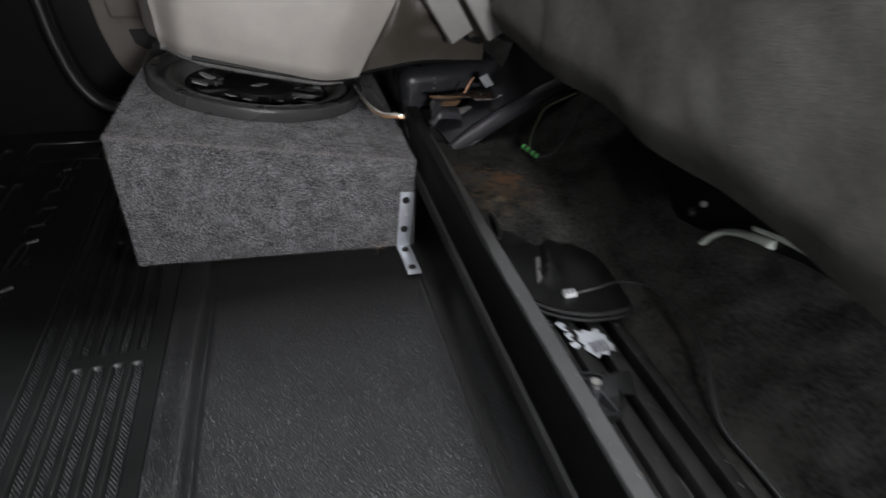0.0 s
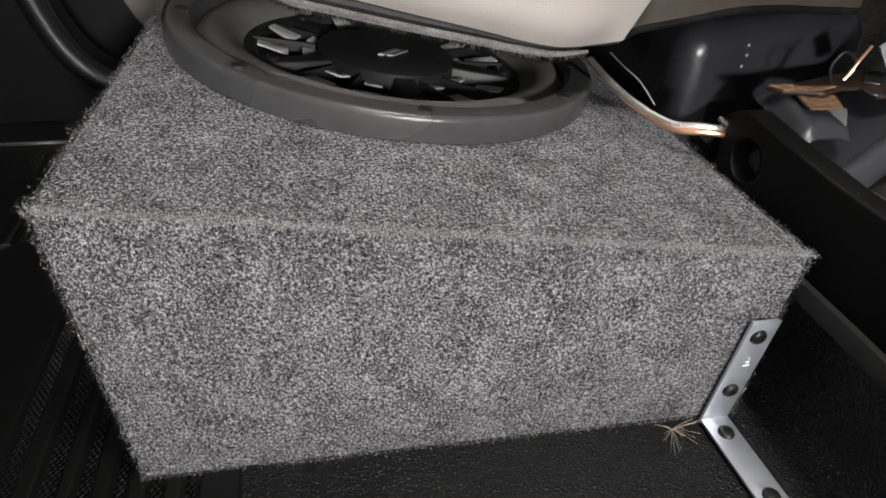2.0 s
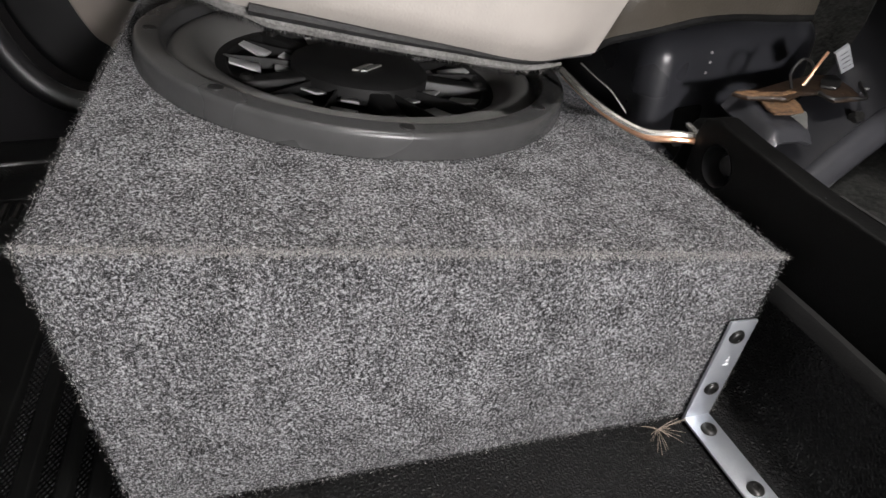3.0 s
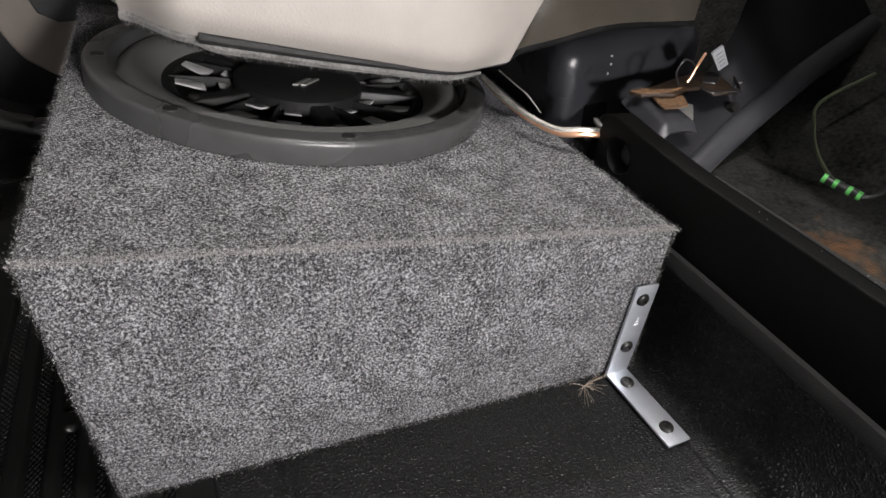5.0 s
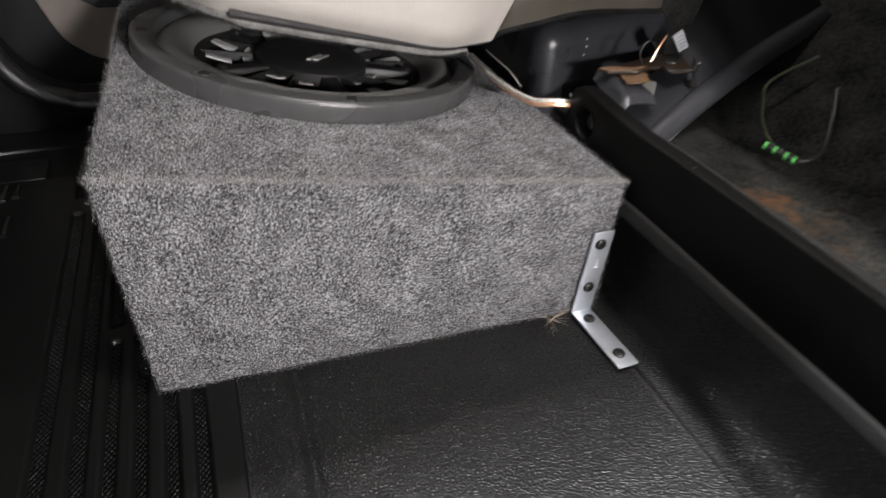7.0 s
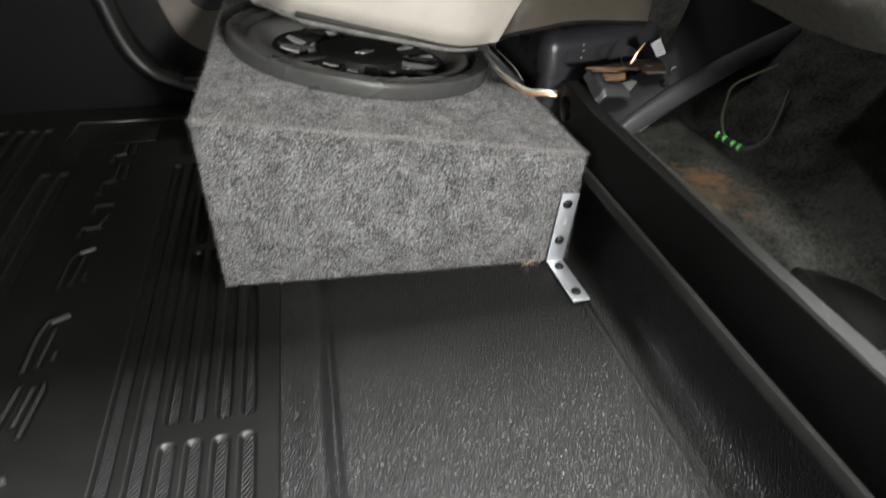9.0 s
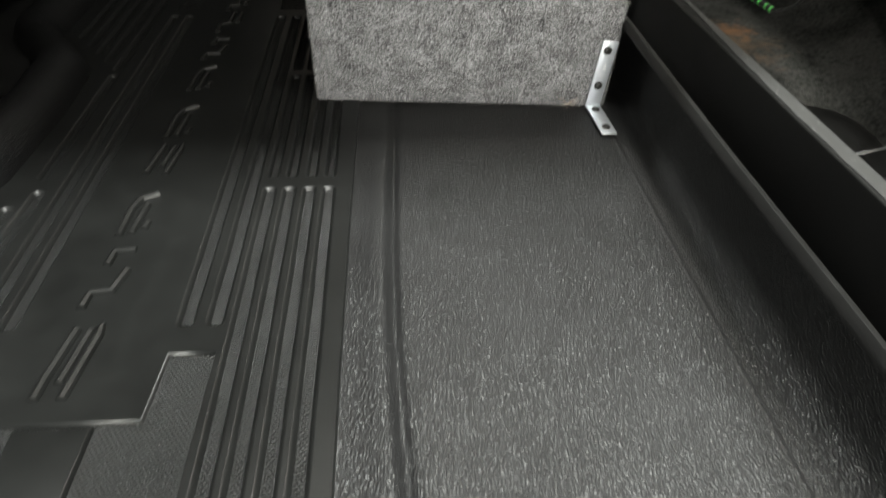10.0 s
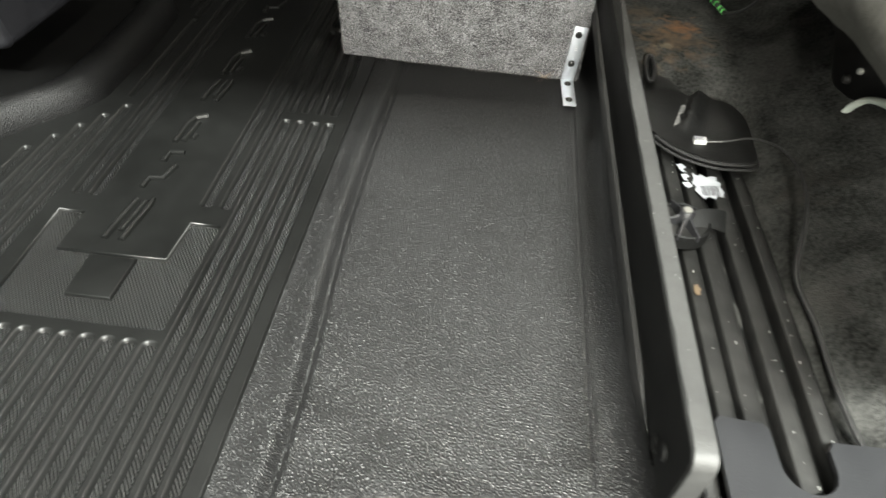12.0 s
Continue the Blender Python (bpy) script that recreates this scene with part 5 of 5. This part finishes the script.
    # long greasy latch plate behind it, its tip rusted
    bm = prism([(0.307, 1.0198), (0.314, 1.0080), (0.3326, 1.0047), (0.3465, 0.9990), (0.3674, 1.0081), (0.3849, 1.0070), (0.3849, 0.9890), (0.4128, 0.9884), (0.4233, 1.0105), (0.4326, 1.0407), (0.4116, 1.0453), (0.3756, 1.0360), (0.336, 1.0233)], 0.2075, 0.2112)
    part("latch_plate", bevel_all(bm, 0.0010, 2), M_GREASE, t, "greasy dark steel latch plate with rust", smooth=True)
    bm = prism([(0.3085, 1.0196), (0.3115, 1.0130), (0.3150, 1.0085), (0.3240, 1.0072), (0.3335, 1.0055), (0.3440, 1.0030), (0.3520, 1.0050), (0.3650, 1.0095), (0.3600, 1.0135), (0.3500, 1.0115), (0.3430, 1.0145), (0.3340, 1.0150), (0.3270, 1.0205), (0.3180, 1.0195)], 0.2108, 0.2118)
    for v in bm.verts:
        v.co.z += lump(v.co.x, v.co.y, 3, 120, 0.0005)
    part("rust_crust", bevel_all(bm, 0.0005, 1), M_RUST, t, "orange rust crust on the latch tip")
    bm = prism([(0.392, 1.014), (0.405, 1.028), (0.418, 1.036), (0.427, 1.034), (0.4235, 1.022), (0.412, 1.012), (0.402, 1.006)], 0.2110, 0.2140)
    part("latch_bar", bevel_all(bm, 0.0012, 2), M_SCREW, t, "greasy black latch bar", smooth=True)
    part("latch_lip", tube([(0.381, 1.003, 0.2125), (0.384, 0.991, 0.211), (0.400, 0.991, 0.2105), (0.418, 0.989, 0.2105), (0.431, 1.008, 0.2115), (0.437, 1.016, 0.2125)], 0.0016, 6, 4), M_SCREW, t, "raised lip of the latch", smooth=True)
    bm = prism([(0.316, 0.981), (0.340, 0.980), (0.361, 0.982), (0.381, 1.005), (0.400, 1.029), (0.3935, 1.044), (0.385, 1.034), (0.378, 1.016), (0.350, 1.006), (0.325, 1.000)], 0.1880, 0.1905)
    part("strike_plate", bevel_all(bm, 0.0006, 1), M_STEEL, t, "bare steel strike plate")
    for x, y, z in ((0.416, 0.992, 0.190), (0.450, 1.004, 0.193)):
        part("bolt", lathe([(0.0055, 0.0), (0.0055, 0.008), (0.004, 0.010), (0.0, 0.010)], Matrix.Translation((x, y, z)) @ Matrix.Rotation(radians(50), 4, "X"), 6), M_SCREW, t, "dark hex bolt")
    # bright bent line added as a glint beside the bolt
    part("glint_line", tube([(0.428, 1.006, 0.200), (0.437, 1.008, 0.210), (0.446, 1.006, 0.203)], 0.0012, 6, 4), M_STEEL, t, "thin bright line standing for a glint", smooth=True)


def build_wires():
    t = thing("speaker_wire", (0.22, 1.0, 0.18), "twin copper speaker wire from box to hinge", "speaker wire")
    base = [(0.188, 1.10, 0.206), (0.194, 1.066, 0.198), (0.205, 1.036, 0.190), (0.223, 1.008, 0.184), (0.243, 0.995, 0.186), (0.262, 0.993, 0.183), (0.285, 1.01, 0.17), (0.30, 1.05, 0.165)]
    part("copper_core", tube([(x + 0.0012, y - 0.002, z) for x, y, z in base], 0.0028, 8, 8), M_COPPER, t, smooth=True)
    part("tinned_core", tube([(x - 0.0004, y + 0.0018, z + 0.003) for x, y, z in base], 0.0031, 8, 8), M_TINNED, t, "silvery conductor", smooth=True)
    second = [(0.205, 1.10, 0.215), (0.212, 1.082, 0.208), (0.221, 1.066, 0.200), (0.231, 1.052, 0.185)]
    part("spare_strand", tube(second, 0.0008, 6, 6), M_TINNED, t, smooth=True)
    # tagged lead beyond the latch
    k = thing("tagged_lead", (0.41, 1.03, 0.22), "copper lead with a small white tag", "wire")
    part("lead", tube([(0.370, 1.012, 0.216), (0.374, 1.012, 0.223), (0.379, 1.013, 0.232), (0.388, 1.016, 0.242)], 0.0013, 8, 5), M_COPPER, k, smooth=True)
    part("loop", tube([(0.362, 1.014, 0.213), (0.3565, 1.015, 0.226), (0.364, 1.016, 0.237), (0.375, 1.016, 0.234), (0.379, 1.015, 0.224), (0.374, 1.014, 0.215)], 0.0012, 6, 5), M_WIRE, k, "thin black loop", smooth=True)
    bm = bmesh.new()
    hexa(bm, ((0.400, 1.019, 0.239), (0.412, 1.016, 0.222), (0.427, 1.020, 0.226), (0.4155, 1.023, 0.245), (0.400, 1.0215, 0.2395), (0.412, 1.0185, 0.2225), (0.427, 1.0225, 0.2265), (0.4155, 1.0255, 0.2455)))
    tag = part("tag", bm, M_PAPER, k, "small white printed tag")
    bm = bmesh.new()
    for i in range(4):
        f = 0.2 + 0.2 * i
        a, b = Vector((0.400, 1.0185, 0.239)).lerp(Vector((0.412, 1.0155, 0.222)), f), Vector((0.4155, 1.0225, 0.245)).lerp(Vector((0.427, 1.0195, 0.226)), f)
        tube([a.lerp(b, 0.2), a.lerp(b, 0.8)], 0.00035, 4, 1, bm)
    part("tag_mark", bm, M_INK, tag, "faint printed lines")
    # looped lead with green tape on the carpet
    g = thing("looped_lead", (0.46, 0.87, 0.15), "thin olive lead with green tape bands, looped on carpet", "wire")
    top = [(0.453, 0.868, 0.156), (0.454, 0.890, 0.160), (0.470, 0.922, 0.168), (0.49, 0.948, 0.18), (0.51, 0.965, 0.197), (0.56, 0.955, 0.225)]
    low = [(0.452, 0.862, 0.153), (0.468, 0.852, 0.156), (0.49, 0.855, 0.165), (0.52, 0.88, 0.182), (0.55, 0.91, 0.205)]
    part("lead", tube(top, 0.0018, 6, 6), M_GREENWIRE, g, smooth=True)
    part("lead", tube(low, 0.002, 6, 6), M_WIRE, g, smooth=True)
    a, b = Vector((0.444, 0.884, 0.160)), Vector((0.456, 0.857, 0.155))
    sleeve = part("sleeve", tube([a.lerp(b, -0.15), a.lerp(b, 0.5), b.lerp(a, -0.08)], 0.0040, 10, 4), M_WIRE, g, "black sleeve", smooth=True)
    for f in (-0.08, 0.26, 0.68, 0.98):
        p, q = a.lerp(b, f - 0.06), a.lerp(b, f + 0.06)
        part("tape_band", tube([p, q], 0.0045, 10, 1), M_GREEN, sleeve, "bright green tape", smooth=True)
        if f < 0.9:
            p, q = a.lerp(b, f + 0.12), a.lerp(b, f + 0.2)
            part("sleeve_ridge", tube([p, q], 0.0047, 10, 1), M_WIRE, sleeve, smooth=True)


def build_buckles():
    for i, (base, tip, w, red) in enumerate((((0.359, 1.005, 0.315), (0.288, 1.0, 0.425), 0.0240, True), ((0.417, 1.0, 0.3165), (0.346, 1.0, 0.427), 0.0185, False))):
        t = thing("seat_belt_buckle", base, "grey plastic seat belt buckle with red button" if red else "grey plastic seat belt buckle stalk beside the seat", "seat belt buckle")
        a, b = Vector(base), Vector(tip)
        d = (b - a).normalized()
        side = d.cross(Vector((0, 1, 0))).normalized()
        dep = Vector((0, 0.009, 0))
        bm = bmesh.new()
        hexa(bm, [a - side * w * 0.9 - dep, a + side * w * 0.9 - dep, a + side * w * 0.9 + dep, a - side * w * 0.9 + dep, b - side * w - dep, b + side * w - dep, b + side * w + dep, b - side * w + dep])
        bevel_all(bm, 0.004, 3)
        part("body", bm, M_BELT, t, smooth=True)
        part("strap", tube([a + Vector((0.0, 0.008, 0.01)), a + Vector((0.022, 0.02, -0.012)), a + Vector((0.06, 0.07, -0.02))], 0.012, 8, 4, squash=0.15), M_DARK, t, "dark woven strap", smooth=True)
        if red:
            c = a.lerp(b, 0.68) - side * w * 0.6
            part("release_button", box(c.x - 0.008, c.x + 0.008, c.y - 0.012, c.y - 0.006, c.z - 0.004, c.z + 0.008, 0.0015), M_RED, t, "red release button")


def build_folded_seat():
    t = thing("folded_seat_cushion", (0.47, 0.48, 0.33), "rear seat cushion folded up, grey carpeted underside", "car seat")

    def under(u, v):
        y = 0.985 * u
        z = 0.336 + 0.62 * v
        far = sstep(0.9, 0.985, y)
        x = 0.399 + 0.03 * v + 0.012 * far + 0.02 * (1 - sstep(0, 0.05, v)) + lump(y, z, 0, 8, 0.006) + lump(y, z, 4, 30, 0.0016)
        x += 0.004 * math.exp(-((y - 0.74 - 0.05 * v) / 0.008) ** 2)
        return (x, y, z + 0.004 * math.sin(23 * y) * (1 - v))
    part("carpeted_underside", sheet(under, 80, 50, 0.012), M_UNDER, t, smooth=True)
    bm = bmesh.new()
    hexa(bm, ((0.43, 0.02, 0.36), (0.62, 0.02, 0.36), (0.62, 0.92, 0.36), (0.43, 0.92, 0.36), (0.45, 0.02, 0.95), (0.64, 0.02, 0.95), (0.64, 0.92, 0.95), (0.45, 0.92, 0.95)))
    bevel_all(bm, 0.03, 4)
    part("cushion", bm, M_LEATHER, t, smooth=True)
    # black plate hanging below the cushion
    bm = bmesh.new()
    outline = [(0.70, 0.38), (0.69, 0.275), (0.676, 0.266), (0.62, 0.257), (0.587, 0.250), (0.566, 0.230), (0.548, 0.214), (0.533, 0.2105), (0.495, 0.218), (0.46, 0.232), (0.43, 0.244), (0.36, 0.262), (0.20, 0.285), (0.20, 0.38)]
    sides = [[bm.verts.new((x, a, b)) for a, b in outline] for x in (0.500, 0.506)]
    for ring in sides:
        bm.faces.new(ring)
    for k in range(len(outline)):
        bm.faces.new((sides[0][k - 1], sides[0][k], sides[1][k], sides[1][k - 1]))
    bmesh.ops.recalc_face_normals(bm, faces=bm.faces)
    part("black_plate", bevel_all(bm, 0.0015, 2), M_NEAR_BLACK, t, "thin black plate below the cushion edge", smooth=True)
    # hinge hardware under it
    h = thing("steel_hook", (0.49, 0.45, 0.24), "pale steel hook with bolts and rod under the seat", "hook")
    part("tusk", tube([(0.494, 0.476, 0.212), (0.494, 0.467, 0.226), (0.494, 0.453, 0.240), (0.495, 0.435, 0.250), (0.497, 0.41, 0.258), (0.499, 0.39, 0.262)], lambda f: 0.0045 + 0.005 * f, 10, 5, squash=0.5), M_TUSK, h, "curved pale green steel hook", smooth=True)
    for y, z, r, mat in ((0.512, 0.232, 0.005, M_SCREW), (0.497, 0.250, 0.0035, M_STEEL)):
        part("bolt", lathe([(r, 0), (r, r), (r * 0.7, r * 1.3), (0, r * 1.3)], Matrix.Translation((0.5, y, z)) @ Matrix.Rotation(radians(-90), 4, "Y"), 12), mat, h, smooth=True)
    part("rod", tube([(0.495, 0.415, 0.266), (0.495, 0.375, 0.275), (0.495, 0.336, 0.279), (0.495, 0.25, 0.282)], 0.0026, 8, 4), M_TUSK, h, smooth=True)


# ---- front of the cab and the far door ----
def build_front():
    for y0, y1 in ((-0.05, 0.56), (1.08, 1.50)):
        t = thing("front_seat", (-0.95, (y0 + y1) / 2, 0.12), "dark cloth front seat back seen from behind", "car seat")
        bm = bmesh.new()
        hexa(bm, ((-1.05, y0, 0.09), (-0.72, y0, 0.09), (-0.72, y1, 0.09), (-1.05, y1, 0.09), (-0.98, y0 + 0.03, 1.0), (-0.80, y0 + 0.03, 1.0), (-0.80, y1 - 0.03, 1.0), (-0.98, y1 - 0.03, 1.0)))
        part("backrest", bevel_all(bm, 0.04, 4), M_DARK, t, smooth=True)
        part("seat_base", box(-1.3, -0.82, y0 + 0.04, y1 - 0.04, 0.14, 0.30, 0.02), M_DARK, t, smooth=True)
    t = thing("centre_console", (-0.98, 0.816, 0.15), "dark grey plastic console end between front seats", "console")
    bm = bmesh.new()
    hexa(bm, ((-1.3, 0.66, 0.07), (-0.68, 0.66, 0.07), (-0.68, 0.97, 0.07), (-1.3, 0.97, 0.07), (-1.3, 0.68, 0.5), (-0.76, 0.68, 0.5), (-0.76, 0.95, 0.5), (-1.3, 0.95, 0.5)))
    part("shell", bevel_all(bm, 0.02, 4), M_COVER, t, smooth=True)
    # far door
    d = thing("door_far", (0.0, 1.7, 0.0), "closed far rear door with beige lower panel", "door", kind="structure")
    part("door_shell", box(-0.75, 0.75, 1.74, 1.78, -0.05, 1.28, 0.004), M_PLASTIC, d)
    edge = smooth_line([(-0.40, 0.62, 0), (-0.375, 0.26, 0), (-0.36, 0.165, 0), (-0.338, 0.10, 0), (-0.315, 0.072, 0), (-0.27, 0.048, 0), (-0.15, 0.04, 0), (0.45, 0.04, 0)], 5)
    bm = prism([(p.x, p.y) for p in edge] + [(0.45, 0.62)], 1.70, 1.735, axis="y")
    panel = part("door_panel", bevel_all(bm, 0.006, 3, 40), M_BEIGE, d, "beige moulded door panel", smooth=True)
    # dark slab on the panel paints the pocket's inner shade
    part("pocket_shade", bevel_all(prism([(-0.30, 0.19), (-0.29, 0.155), (-0.265, 0.140), (0.3, 0.140), (0.3, 0.19)], 1.694, 1.70, axis="y"), 0.002, 2), M_CONE, panel, "dark slab painting the shade of the door pocket")
    part("arm_rest", bevel_all(prism([(-0.34, 0.30), (-0.33, 0.22), (0.3, 0.21), (0.3, 0.34)], 1.67, 1.70, axis="y"), 0.01, 3), M_BEIGE, panel, smooth=True)


build_floor()
build_shell()
build_hump()
build_sub_box()
build_speaker()
build_seat()
build_rail()
build_well()
build_channel()
build_tray()
build_flap()
build_housing()
build_folded_seat()
build_front()
build_fill_domes()
build_buckles()
build_bracket()
build_label()
build_wing_knob()
build_wires()
build_fluff()
build_lint()
build_mat()
